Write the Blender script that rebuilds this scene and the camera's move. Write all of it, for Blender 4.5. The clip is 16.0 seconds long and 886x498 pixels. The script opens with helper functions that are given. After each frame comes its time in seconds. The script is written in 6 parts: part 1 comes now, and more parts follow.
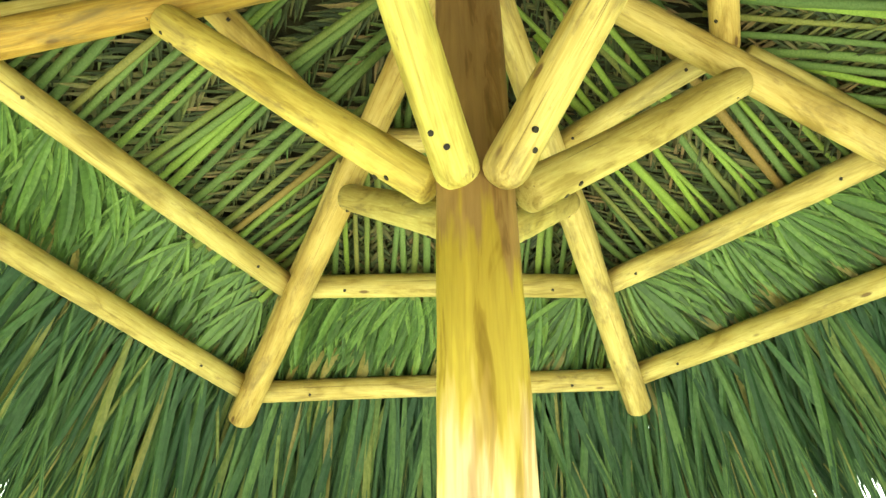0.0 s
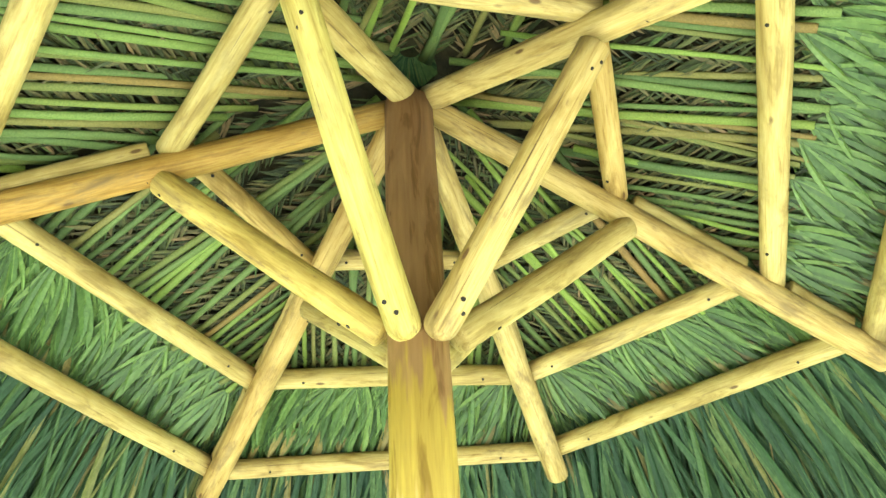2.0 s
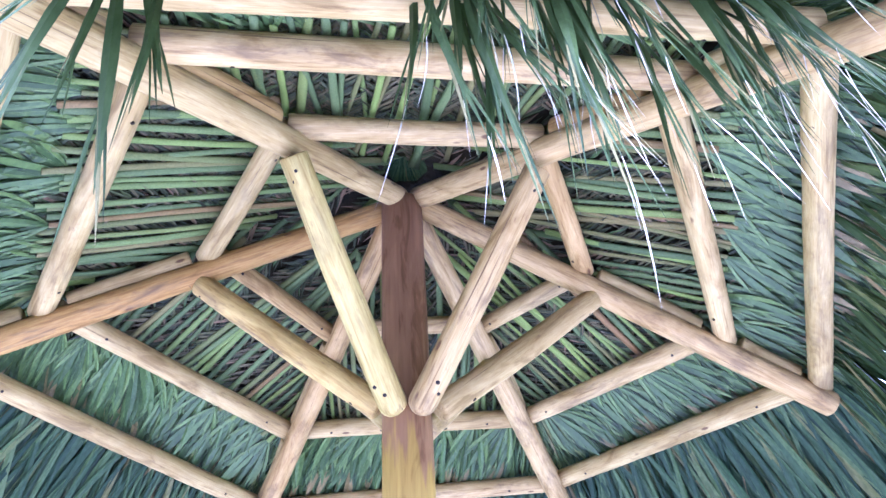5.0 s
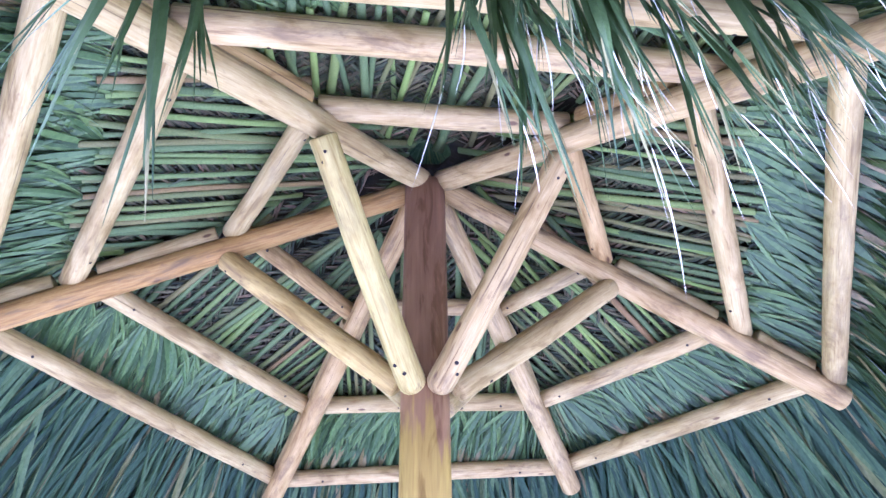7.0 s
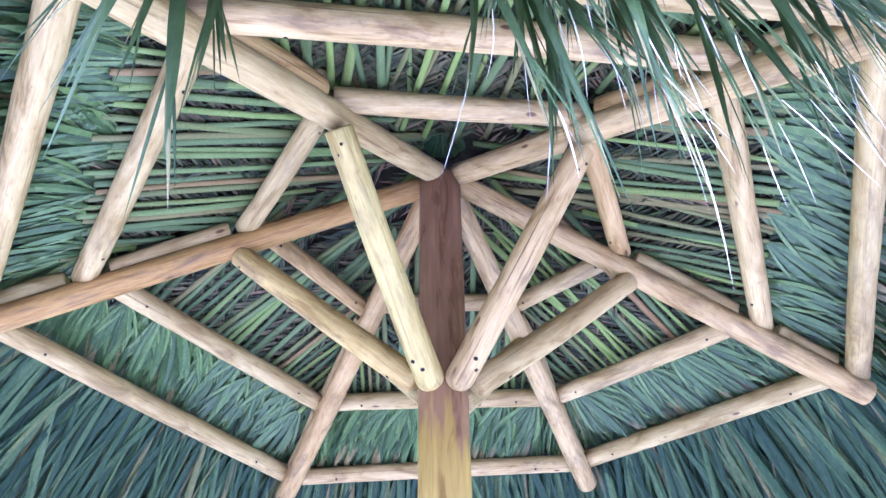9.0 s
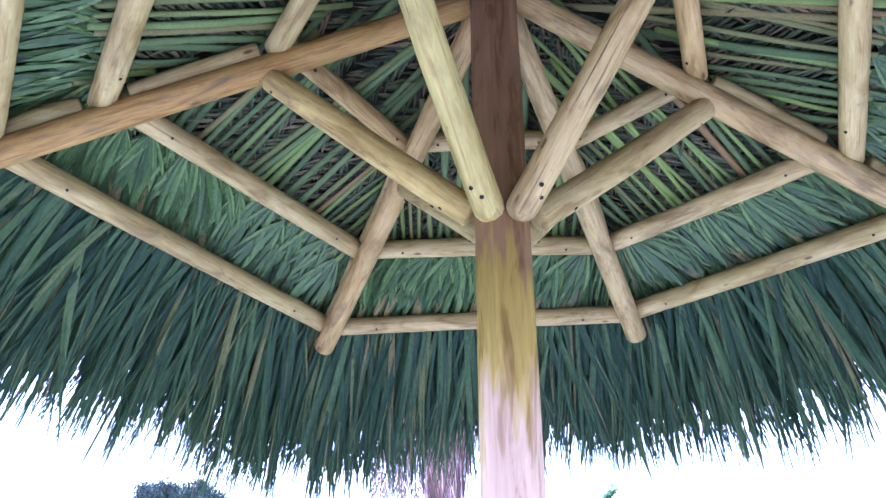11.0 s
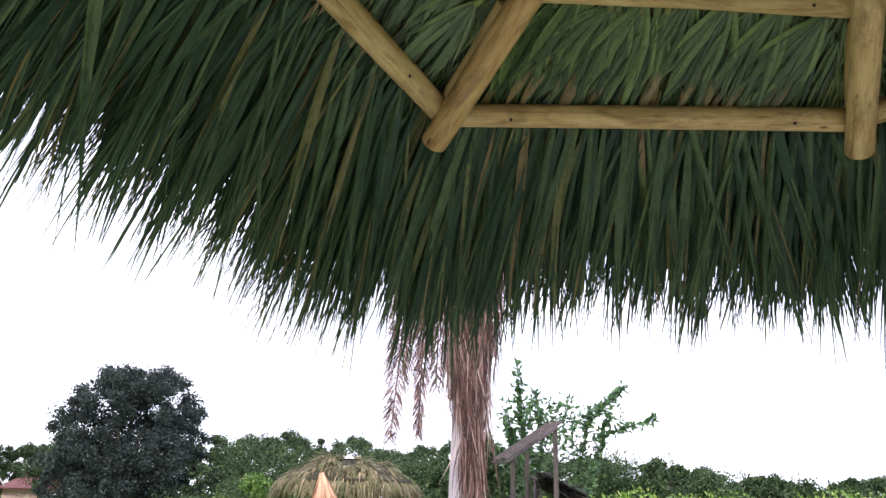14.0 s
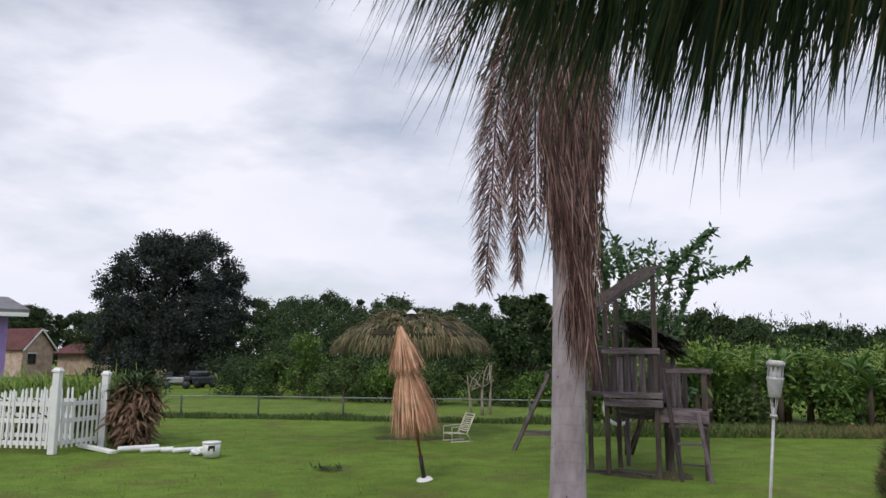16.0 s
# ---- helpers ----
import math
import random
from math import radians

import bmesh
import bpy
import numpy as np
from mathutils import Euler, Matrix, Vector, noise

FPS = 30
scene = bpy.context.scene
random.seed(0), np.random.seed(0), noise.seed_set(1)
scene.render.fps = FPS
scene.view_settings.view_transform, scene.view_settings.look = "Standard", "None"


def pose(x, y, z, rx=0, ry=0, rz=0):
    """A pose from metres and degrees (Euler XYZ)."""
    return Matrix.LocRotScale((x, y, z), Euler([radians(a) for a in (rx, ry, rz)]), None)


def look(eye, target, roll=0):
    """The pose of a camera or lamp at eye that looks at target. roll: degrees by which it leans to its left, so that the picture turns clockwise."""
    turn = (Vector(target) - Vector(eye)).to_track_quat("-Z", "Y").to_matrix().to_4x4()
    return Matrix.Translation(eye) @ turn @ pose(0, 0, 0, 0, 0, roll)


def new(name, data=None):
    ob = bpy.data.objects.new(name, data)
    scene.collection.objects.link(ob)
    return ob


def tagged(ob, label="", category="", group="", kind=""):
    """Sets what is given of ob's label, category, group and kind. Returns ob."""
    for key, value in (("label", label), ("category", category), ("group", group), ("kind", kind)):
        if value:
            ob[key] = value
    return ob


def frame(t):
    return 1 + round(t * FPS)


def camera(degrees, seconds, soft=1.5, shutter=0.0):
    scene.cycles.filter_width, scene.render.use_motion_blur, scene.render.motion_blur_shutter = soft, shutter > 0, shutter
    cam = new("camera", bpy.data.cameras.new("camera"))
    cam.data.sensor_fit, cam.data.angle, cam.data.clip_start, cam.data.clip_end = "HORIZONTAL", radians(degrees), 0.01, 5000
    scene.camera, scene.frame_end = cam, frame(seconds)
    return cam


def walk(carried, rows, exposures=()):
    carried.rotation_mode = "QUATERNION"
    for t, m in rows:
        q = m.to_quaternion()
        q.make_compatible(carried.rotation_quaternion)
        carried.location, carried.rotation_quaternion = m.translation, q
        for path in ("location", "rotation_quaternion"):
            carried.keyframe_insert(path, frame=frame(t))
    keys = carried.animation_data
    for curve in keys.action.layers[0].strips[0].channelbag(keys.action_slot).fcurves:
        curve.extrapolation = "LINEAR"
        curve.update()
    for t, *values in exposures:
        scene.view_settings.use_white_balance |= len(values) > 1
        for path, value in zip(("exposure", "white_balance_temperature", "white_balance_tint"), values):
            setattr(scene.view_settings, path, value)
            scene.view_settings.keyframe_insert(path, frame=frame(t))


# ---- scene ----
cam = camera(62.5, 16.0)
PATH = [
    (0, (1.72, -1.658, 1.759), (1.697, -0.012, 2.896), -1.16),
    (0.5, (1.781, -1.773, 1.761), (1.758, -0.128, 2.899), -0.6),
    (1, (1.821, -1.933, 1.747), (1.822, -0.294, 2.895), -1.01),
    (1.5, (1.747, -2.11, 1.74), (1.835, -0.486, 2.905), -2.96),
    (2, (1.702, -2.291, 1.735), (1.847, -0.692, 2.928), -4.71),
    (2.5, (1.792, -2.458, 1.719), (1.898, -0.875, 2.936), -5.04),
    (3, (1.891, -2.604, 1.701), (1.951, -1.034, 2.94), -5.79),
    (3.5, (1.931, -2.717, 1.679), (1.974, -1.158, 2.932), -6.93),
    (6, (1.991, -2.968, 1.649), (1.95, -1.352, 2.827), -1.99),
    (6.5, (1.971, -2.968, 1.637), (1.925, -1.348, 2.81), -1.6),
    (7, (1.948, -2.97, 1.631), (1.903, -1.353, 2.807), -1.38),
    (7.5, (1.939, -2.965, 1.634), (1.888, -1.348, 2.81), -1.21),
    (8, (1.933, -2.953, 1.648), (1.877, -1.336, 2.823), -1.03),
    (8.2, (1.929, -2.949, 1.647), (1.87, -1.332, 2.824), -1.05),
    (10.3, (1.79, -2.811, 1.672), (1.732, -1.095, 2.699), -1.9),
    (10.5, (1.768, -2.772, 1.674), (1.699, -1.027, 2.647), -1.72),
    (11, (1.735, -2.576, 1.646), (1.608, -0.786, 2.528), -0.57),
    (11.5, (1.651, -2.393, 1.631), (1.517, -0.576, 2.456), 0.91),
    (12, (1.437, -2.183, 1.645), (1.44, -0.384, 2.519), 0.96),
    (12.5, (1.339, -1.991, 1.704), (1.418, -0.227, 2.645), 1.46),
    (13, (1.304, -1.769, 1.696), (1.315, 0.019, 2.592), 2.76),
    (13.5, (1.119, -1.55, 1.661), (1.087, 0.294, 2.437), 3.11),
    (14, (0.82, -1.276, 1.591), (0.784, 0.614, 2.242), 1.59),
    (14.5, (0.666, -1.014, 1.537), (0.621, 0.931, 2.002), 0.5),
    (15, (0.561, -0.656, 1.548), (0.472, 1.325, 1.808), 0.8),
    (15.2, (0.488, -0.529, 1.537), (0.393, 1.453, 1.763), 0.68),
    (15.5, (0.36, -0.339, 1.521), (0.256, 1.642, 1.777), 0.5),
    (16, (0.026, -0.018, 1.539), (-0.071, 1.959, 1.829), 0.2),
]
EXPOSURES = [(0.0, 3.5, 9000, -34), (1.0, 3.7, 7800, -29), (2.0, 3.7, 6700, -20), (3.0, 3.6, 5600, -8), (3.5, 3.62, 4950, 13), (6.0, 3.46, 4400, 46), (8.0, 3.46, 4350, 46), (10.5, 3.15, 4350, 33), (11.5, 2.25, 5000, 26), (12.5, 1.65, 6350, 15), (14.0, 1.4, 6200, 16), (15.0, 0.6, 6350, 18), (16.0, -0.12, 6400, 10)]
walk(cam, [(t, look(eye, target, roll)) for t, eye, target, roll in PATH], EXPOSURES)


# world: a bright, mostly clouded sky
world = bpy.data.worlds.new("world")
scene.world = world
world.use_nodes = True
wt = world.node_tree
wt.nodes.clear()


def wnode(kind, **values):
    n = wt.nodes.new(kind)
    for key, value in values.items():
        n.inputs[key].default_value = value
    return n


SUN_EL, SUN_AZ = 48.0, 200.0
sky = wt.nodes.new("ShaderNodeTexSky")
sky.sky_type = "NISHITA"
sky.sun_disc = False
sky.sun_elevation = radians(SUN_EL)
sky.sun_rotation = radians(SUN_AZ)
sky.air_density, sky.dust_density, sky.ozone_density = 1.0, 1.5, 1.5
wc = wt.nodes.new("ShaderNodeTexCoord")
wmap = wt.nodes.new("ShaderNodeMapping")
wmap.inputs["Scale"].default_value = (1.5, 1.5, 4.0)
wmap.inputs["Location"].default_value = (0.35, 0.2, 0.1)
wt.links.new(wc.outputs["Generated"], wmap.inputs["Vector"])
wn1 = wnode("ShaderNodeTexNoise", Scale=1.9, Detail=7.0, Roughness=0.52)
wn2 = wnode("ShaderNodeTexNoise", Scale=1.1, Detail=5.0, Roughness=0.5)
wt.links.new(wmap.outputs["Vector"], wn1.inputs["Vector"])
wt.links.new(wmap.outputs["Vector"], wn2.inputs["Vector"])
wr1 = wt.nodes.new("ShaderNodeValToRGB")
wr1.color_ramp.elements[0].position, wr1.color_ramp.elements[0].color = 0.34, (0.45, 0.45, 0.45, 1)
wr1.color_ramp.elements[1].position, wr1.color_ramp.elements[1].color = 0.56, (1, 1, 1, 1)
wr2 = wt.nodes.new("ShaderNodeValToRGB")
wr2.color_ramp.elements[0].position, wr2.color_ramp.elements[0].color = 0.30, (8.2, 8.3, 9.7, 1)
wr2.color_ramp.elements[1].position, wr2.color_ramp.elements[1].color = 0.62, (9.9, 9.9, 10.8, 1)
wt.links.new(wn1.outputs["Fac"], wr1.inputs["Fac"])
wt.links.new(wn2.outputs["Fac"], wr2.inputs["Fac"])
wmix = wt.nodes.new("ShaderNodeMix")
wmix.data_type = "RGBA"
wt.links.new(wr1.outputs["Color"], wmix.inputs["Factor"])
wt.links.new(sky.outputs["Color"], wmix.inputs[6])
wt.links.new(wr2.outputs["Color"], wmix.inputs[7])
wbg = wnode("ShaderNodeBackground", Strength=0.1)
wt.links.new(wmix.outputs[2], wbg.inputs["Color"])
wout = wt.nodes.new("ShaderNodeOutputWorld")
wt.links.new(wbg.outputs["Background"], wout.inputs["Surface"])

sun = new("sun", bpy.data.lights.new("sun", "SUN"))
sun.data.energy, sun.data.angle, sun.data.color = 1.5, radians(14), (1.0, 0.95, 0.86)
sun.matrix_world = pose(0, 0, 30, 90 - SUN_EL, 0, 180 - SUN_AZ)

# ---- materials ----


def shader(name, rough=0.7, metal=0.0, spec=0.4):
    m = bpy.data.materials.new(name)
    m.use_nodes = True
    t = m.node_tree
    b = t.nodes["Principled BSDF"]
    b.inputs["Roughness"].default_value = rough
    b.inputs["Metallic"].default_value = metal
    b.inputs["Specular IOR Level"].default_value = spec
    return m, t, b


def ramp(t, fac, stops):
    r = t.nodes.new("ShaderNodeValToRGB")
    e = r.color_ramp.elements
    while len(e) < len(stops):
        e.new(0.5)
    for el, (p, c) in zip(e, stops):
        el.position, el.color = p, (*c, 1)
    t.links.new(fac, r.inputs["Fac"])
    return r.outputs["Color"]


def coords(t, scale=(1, 1, 1), which="Object"):
    c = t.nodes.new("ShaderNodeTexCoord")
    m = t.nodes.new("ShaderNodeMapping")
    m.inputs["Scale"].default_value = scale
    t.links.new(c.outputs[which], m.inputs["Vector"])
    return m.outputs["Vector"]


def noise_fac(t, vec, scale, detail=4.0, rough=0.55, distort=0.0):
    n = t.nodes.new("ShaderNodeTexNoise")
    n.inputs["Scale"].default_value = scale
    n.inputs["Detail"].default_value = detail
    n.inputs["Roughness"].default_value = rough
    n.inputs["Distortion"].default_value = distort
    if vec is not None:
        t.links.new(vec, n.inputs["Vector"])
    return n.outputs["Fac"]


def blend(t, a, b, fac, kind="MIX"):
    m = t.nodes.new("ShaderNodeMix")
    m.data_type = "RGBA"
    m.blend_type = kind
    for socket, value in ((m.inputs["Factor"], fac), (m.inputs[6], a), (m.inputs[7], b)):
        if isinstance(value, (int, float)):
            socket.default_value = value
        elif isinstance(value, tuple):
            socket.default_value = (*value, 1)
        else:
            t.links.new(value, socket)
    return m.outputs[2]


def calc(t, op, a, b=0.0, clamp=False):
    m = t.nodes.new("ShaderNodeMath")
    m.operation, m.use_clamp = op, clamp
    for socket, value in zip(m.inputs, (a, b)):
        if isinstance(value, (int, float)):
            socket.default_value = value
        else:
            t.links.new(value, socket)
    return m.outputs["Value"]


def bump(t, b, height, strength=0.3, distance=0.01):
    n = t.nodes.new("ShaderNodeBump")
    n.inputs["Strength"].default_value = strength
    n.inputs["Distance"].default_value = distance
    t.links.new(height, n.inputs["Height"])
    t.links.new(n.outputs["Normal"], b.inputs["Normal"])


def vary(t, which="Random"):
    """A number between 0 and 1: for each object, or for each loose piece of a mesh."""
    if which == "Random":
        return t.nodes.new("ShaderNodeObjectInfo").outputs["Random"]
    return t.nodes.new("ShaderNodeNewGeometry").outputs["Random Per Island"]


def log_wood(name, pale, mid, dark, rough=0.62):
    """Peeled pole: grain along local z, paler patches where bark is shaved off, dark knots."""
    m, t, b = shader(name, rough, spec=0.22)
    rnd = vary(t)
    shift = t.nodes.new("ShaderNodeVectorMath")
    shift.operation = "ADD"
    comb = t.nodes.new("ShaderNodeCombineXYZ")
    for k in ("X", "Y", "Z"):
        t.links.new(calc(t, "MULTIPLY", rnd, 37.0), comb.inputs[k])
    c = t.nodes.new("ShaderNodeTexCoord")
    t.links.new(c.outputs["Object"], shift.inputs[0])
    t.links.new(comb.outputs["Vector"], shift.inputs[1])

    def scaled(sc):
        mp = t.nodes.new("ShaderNodeMapping")
        mp.inputs["Scale"].default_value = sc
        t.links.new(shift.outputs["Vector"], mp.inputs["Vector"])
        return mp.outputs["Vector"]

    grain = noise_fac(t, scaled((70, 70, 3.5)), 1.0, 5, 0.62, 0.4)
    patch = noise_fac(t, scaled((11, 11, 2.6)), 1.0, 4, 0.6, 1.2)
    fine = noise_fac(t, scaled((170, 170, 12)), 1.0, 2, 0.6)
    col = ramp(t, grain, [(0.27, dark), (0.42, mid), (0.50, pale), (0.60, mid), (0.78, pale)])
    tone = ramp(t, patch, [(0.34, (0.50, 0.43, 0.30)), (0.44, (0.86, 0.80, 0.68)), (0.54, (1.0, 0.98, 0.93)), (0.66, (1.18, 1.16, 1.14))])
    col = blend(t, col, tone, 0.85, "MULTIPLY")
    vor = t.nodes.new("ShaderNodeTexVoronoi")
    vor.inputs["Scale"].default_value = 1.0
    t.links.new(scaled((8, 8, 3.2)), vor.inputs["Vector"])
    knot = ramp(t, vor.outputs["Distance"], [(0.05, (0.9, 0.9, 0.9)), (0.085, (0, 0, 0))])
    col = blend(t, col, (0.10, 0.05, 0.022), knot)
    dirt = ramp(t, noise_fac(t, scaled((34, 34, 13)), 1.0, 4, 0.65), [(0.60, (0, 0, 0)), (0.72, (0.6, 0.6, 0.6))])
    col = blend(t, col, (0.20, 0.13, 0.06), dirt)
    crack = ramp(t, noise_fac(t, scaled((80, 80, 0.9)), 1.0, 2, 0.5), [(0.685, (0, 0, 0)), (0.72, (0.75, 0.75, 0.75))])
    col = blend(t, col, (0.09, 0.055, 0.026), crack)
    grime = ramp(t, noise_fac(t, scaled((13, 13, 3.2)), 1.0, 5, 0.7, 0.6), [(0.50, (0, 0, 0)), (0.66, (0.75, 0.75, 0.75))])
    grime = calc(t, "MULTIPLY", grime, ramp(t, rnd, [(0.25, (0.15, 0.15, 0.15)), (0.75, (1, 1, 1))]))
    col = blend(t, col, (0.16, 0.115, 0.055), grime)
    hue = ramp(t, rnd, [(0.0, (0.95, 0.80, 0.62)), (0.25, (1.0, 0.97, 0.90)), (0.5, (0.88, 0.88, 0.80)), (0.75, (1.04, 1.0, 0.96)), (1.0, (0.92, 0.82, 0.70))])
    col = blend(t, col, hue, 1.0, "MULTIPLY")
    t.links.new(col, b.inputs["Base Color"])
    bump(t, b, blend(t, grain, fine, 0.4), 0.35, 0.004)
    return m


def leaf_mat(name, stops, rough=0.45, lets=0.25, which="Island", streak=(1, 1, 1), spec=0.35):
    """Leaf: colour differs strip by strip, with veins; a little light comes through."""
    m, t, b = shader(name, rough, spec=spec)
    col = ramp(t, vary(t, which), stops)
    n = noise_fac(t, coords(t, streak), 7.0, 4, 0.6)
    col = blend(t, col, ramp(t, n, [(0.3, (0.62, 0.68, 0.6)), (0.7, (1.28, 1.22, 1.2))]), 0.8, "MULTIPLY")
    t.links.new(col, b.inputs["Base Color"])
    bump(t, b, noise_fac(t, coords(t, (60, 60, 60)), 1.0, 2), 0.25, 0.003)
    if lets:
        tr = t.nodes.new("ShaderNodeBsdfTranslucent")
        t.links.new(col, tr.inputs["Color"])
        mx = t.nodes.new("ShaderNodeMixShader")
        mx.inputs["Fac"].default_value = lets
        t.links.new(b.outputs["BSDF"], mx.inputs[1])
        t.links.new(tr.outputs["BSDF"], mx.inputs[2])
        t.links.new(mx.outputs["Shader"], t.nodes["Material Output"].inputs["Surface"])
    return m


def rough_mat(name, stops, scale=6.0, rough=0.85, fine=60.0, strength=0.3, distance=0.006, stretch=(1, 1, 1), metal=0.0, spec=0.3, speckle=0.8):
    """Plain surface with stains and fine grain."""
    m, t, b = shader(name, rough, metal, spec)
    v = coords(t, stretch)
    col = ramp(t, noise_fac(t, v, scale, 5, 0.6), stops)
    f = noise_fac(t, v, fine, 3, 0.6)
    col = blend(t, col, ramp(t, f, [(0.3, (0.8, 0.8, 0.8)), (0.7, (1.14, 1.14, 1.14))]), speckle, "MULTIPLY")
    t.links.new(col, b.inputs["Base Color"])
    bump(t, b, f, strength, distance)
    return m


WOOD = log_wood("peeled_pole", (0.49, 0.395, 0.175), (0.42, 0.325, 0.125), (0.24, 0.17, 0.065))
WOOD_BROWN = log_wood("brown_pole", (0.40, 0.262, 0.075), (0.32, 0.195, 0.05), (0.18, 0.105, 0.03))
WOOD_YELLOW = log_wood("yellow_pole", (0.56, 0.475, 0.17), (0.48, 0.385, 0.125), (0.33, 0.245, 0.075))


def post_wood():
    """The post: brown and stained at the head, ochre below it, pale and pinkish lower down, with ragged borders."""
    m, t, b = shader("post_wood", 0.65, spec=0.18)
    v = coords(t, (70, 70, 3.0))
    grain = noise_fac(t, v, 1.0, 5, 0.62, 0.4)
    ragged = noise_fac(t, coords(t, (15, 15, 2.0)), 1.0, 3, 0.6)
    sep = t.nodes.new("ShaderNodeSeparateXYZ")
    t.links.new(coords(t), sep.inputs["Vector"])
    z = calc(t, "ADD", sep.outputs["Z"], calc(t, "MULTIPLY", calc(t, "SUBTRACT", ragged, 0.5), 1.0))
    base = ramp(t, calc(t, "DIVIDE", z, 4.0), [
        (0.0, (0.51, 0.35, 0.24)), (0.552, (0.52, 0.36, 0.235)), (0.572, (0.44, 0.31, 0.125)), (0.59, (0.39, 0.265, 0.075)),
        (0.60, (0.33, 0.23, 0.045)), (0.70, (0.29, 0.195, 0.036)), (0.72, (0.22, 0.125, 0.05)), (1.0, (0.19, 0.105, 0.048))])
    bark = ramp(t, noise_fac(t, coords(t, (11, 11, 2.0)), 1.0, 4, 0.6, 0.9), [(0.36, (0.52, 0.45, 0.36)), (0.44, (0.74, 0.67, 0.56)), (0.47, (0.95, 0.93, 0.90)), (0.60, (1.10, 1.10, 1.08)), (0.64, (1.22, 1.22, 1.2))])
    base = blend(t, base, bark, 0.9, "MULTIPLY")
    col = blend(t, base, ramp(t, grain, [(0.3, (0.72, 0.66, 0.6)), (0.5, (1, 1, 1)), (0.75, (1.2, 1.16, 1.12))]), 0.5, "MULTIPLY")
    vor = t.nodes.new("ShaderNodeTexVoronoi")
    vor.inputs["Scale"].default_value = 1.0
    t.links.new(coords(t, (10, 10, 4.0)), vor.inputs["Vector"])
    knot = ramp(t, vor.outputs["Distance"], [(0.02, (0.8, 0.8, 0.8)), (0.07, (0, 0, 0))])
    col = blend(t, col, (0.09, 0.045, 0.02), knot)
    t.links.new(col, b.inputs["Base Color"])
    bump(t, b, grain, 0.3, 0.004)
    return m


POST_WOOD = post_wood()
BOLT = rough_mat("rusty_bolt", [(0.3, (0.012, 0.009, 0.007)), (0.7, (0.03, 0.02, 0.014))], 40, 0.6, spec=0.2)
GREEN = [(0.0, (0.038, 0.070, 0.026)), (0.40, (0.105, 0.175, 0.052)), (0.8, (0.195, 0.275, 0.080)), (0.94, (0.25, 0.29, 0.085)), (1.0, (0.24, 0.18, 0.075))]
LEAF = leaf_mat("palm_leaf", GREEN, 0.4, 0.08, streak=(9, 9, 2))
# same palm leaf, its colour darkened for the shade under the eave
LEAF_EAVE_SHADED = leaf_mat("palm_leaf_eave_shaded", [(0.0, (0.022, 0.048, 0.027)), (0.5, (0.048, 0.090, 0.042)), (0.88, (0.092, 0.145, 0.055)), (0.95, (0.14, 0.155, 0.055)), (1.0, (0.19, 0.145, 0.065))], 0.45, 0.06, streak=(9, 9, 2), spec=0.16)
# front copy, darkened further to take daylight off these leaves
LEAF_FRONT_SHADED = leaf_mat("palm_leaf_front_shaded", [(0.0, (0.018, 0.034, 0.010)), (0.5, (0.036, 0.062, 0.016)), (0.88, (0.075, 0.105, 0.026)), (1.0, (0.22, 0.17, 0.07))], 0.5, 0.06, streak=(9, 9, 2), spec=0.12)
PALE_FIBRE = leaf_mat("pale_fibre", [(0.0, (0.30, 0.30, 0.18)), (0.5, (0.48, 0.45, 0.34)), (1.0, (0.6, 0.56, 0.46))], 0.6, 0.1)
LEAF_DRY = leaf_mat("dry_palm_leaf", [(0.0, (0.022, 0.030, 0.012)), (0.4, (0.060, 0.072, 0.026)), (0.62, (0.125, 0.10, 0.045)), (0.8, (0.075, 0.125, 0.036)), (0.92, (0.19, 0.125, 0.06)), (1.0, (0.24, 0.16, 0.085))], 0.6, 0.12, streak=(9, 9, 2))
STEM = leaf_mat("palm_stem", [(0.0, (0.085, 0.125, 0.045)), (0.4, (0.13, 0.18, 0.06)), (0.62, (0.22, 0.30, 0.06)), (0.78, (0.14, 0.165, 0.05)), (0.92, (0.18, 0.165, 0.055)), (1.0, (0.22, 0.13, 0.045))], 0.6, 0.0, "Random", (26, 26, 5), 0.2)
# near-black brown that paints the deep shade behind the thatch
THATCH_SHADE = rough_mat("thatch_shade_sheet", [(0.35, (0.012, 0.011, 0.006)), (0.65, (0.040, 0.034, 0.016))], 9, 0.9, 50, 0.6, 0.01)
THATCH_OLD = leaf_mat("old_thatch", [(0.0, (0.050, 0.050, 0.026)), (0.35, (0.15, 0.125, 0.065)), (0.6, (0.10, 0.125, 0.05)), (0.85, (0.25, 0.19, 0.115)), (1.0, (0.34, 0.26, 0.17))], 0.8, 0.05)
RAFFIA = leaf_mat("raffia", [(0.0, (0.40, 0.20, 0.125)), (0.5, (0.58, 0.33, 0.215)), (1.0, (0.74, 0.48, 0.345))], 0.8, 0.1)
RAFFIA_DARK = leaf_mat("brown_seed_heads", [(0.0, (0.12, 0.075, 0.05)), (0.5, (0.20, 0.12, 0.085)), (1.0, (0.30, 0.20, 0.14))], 0.8, 0.1)
DEAD_FROND = leaf_mat("dead_frond", [(0.0, (0.030, 0.014, 0.015)), (0.45, (0.105, 0.048, 0.042)), (0.78, (0.22, 0.125, 0.115)), (1.0, (0.46, 0.34, 0.32))], 0.7, 0.08)



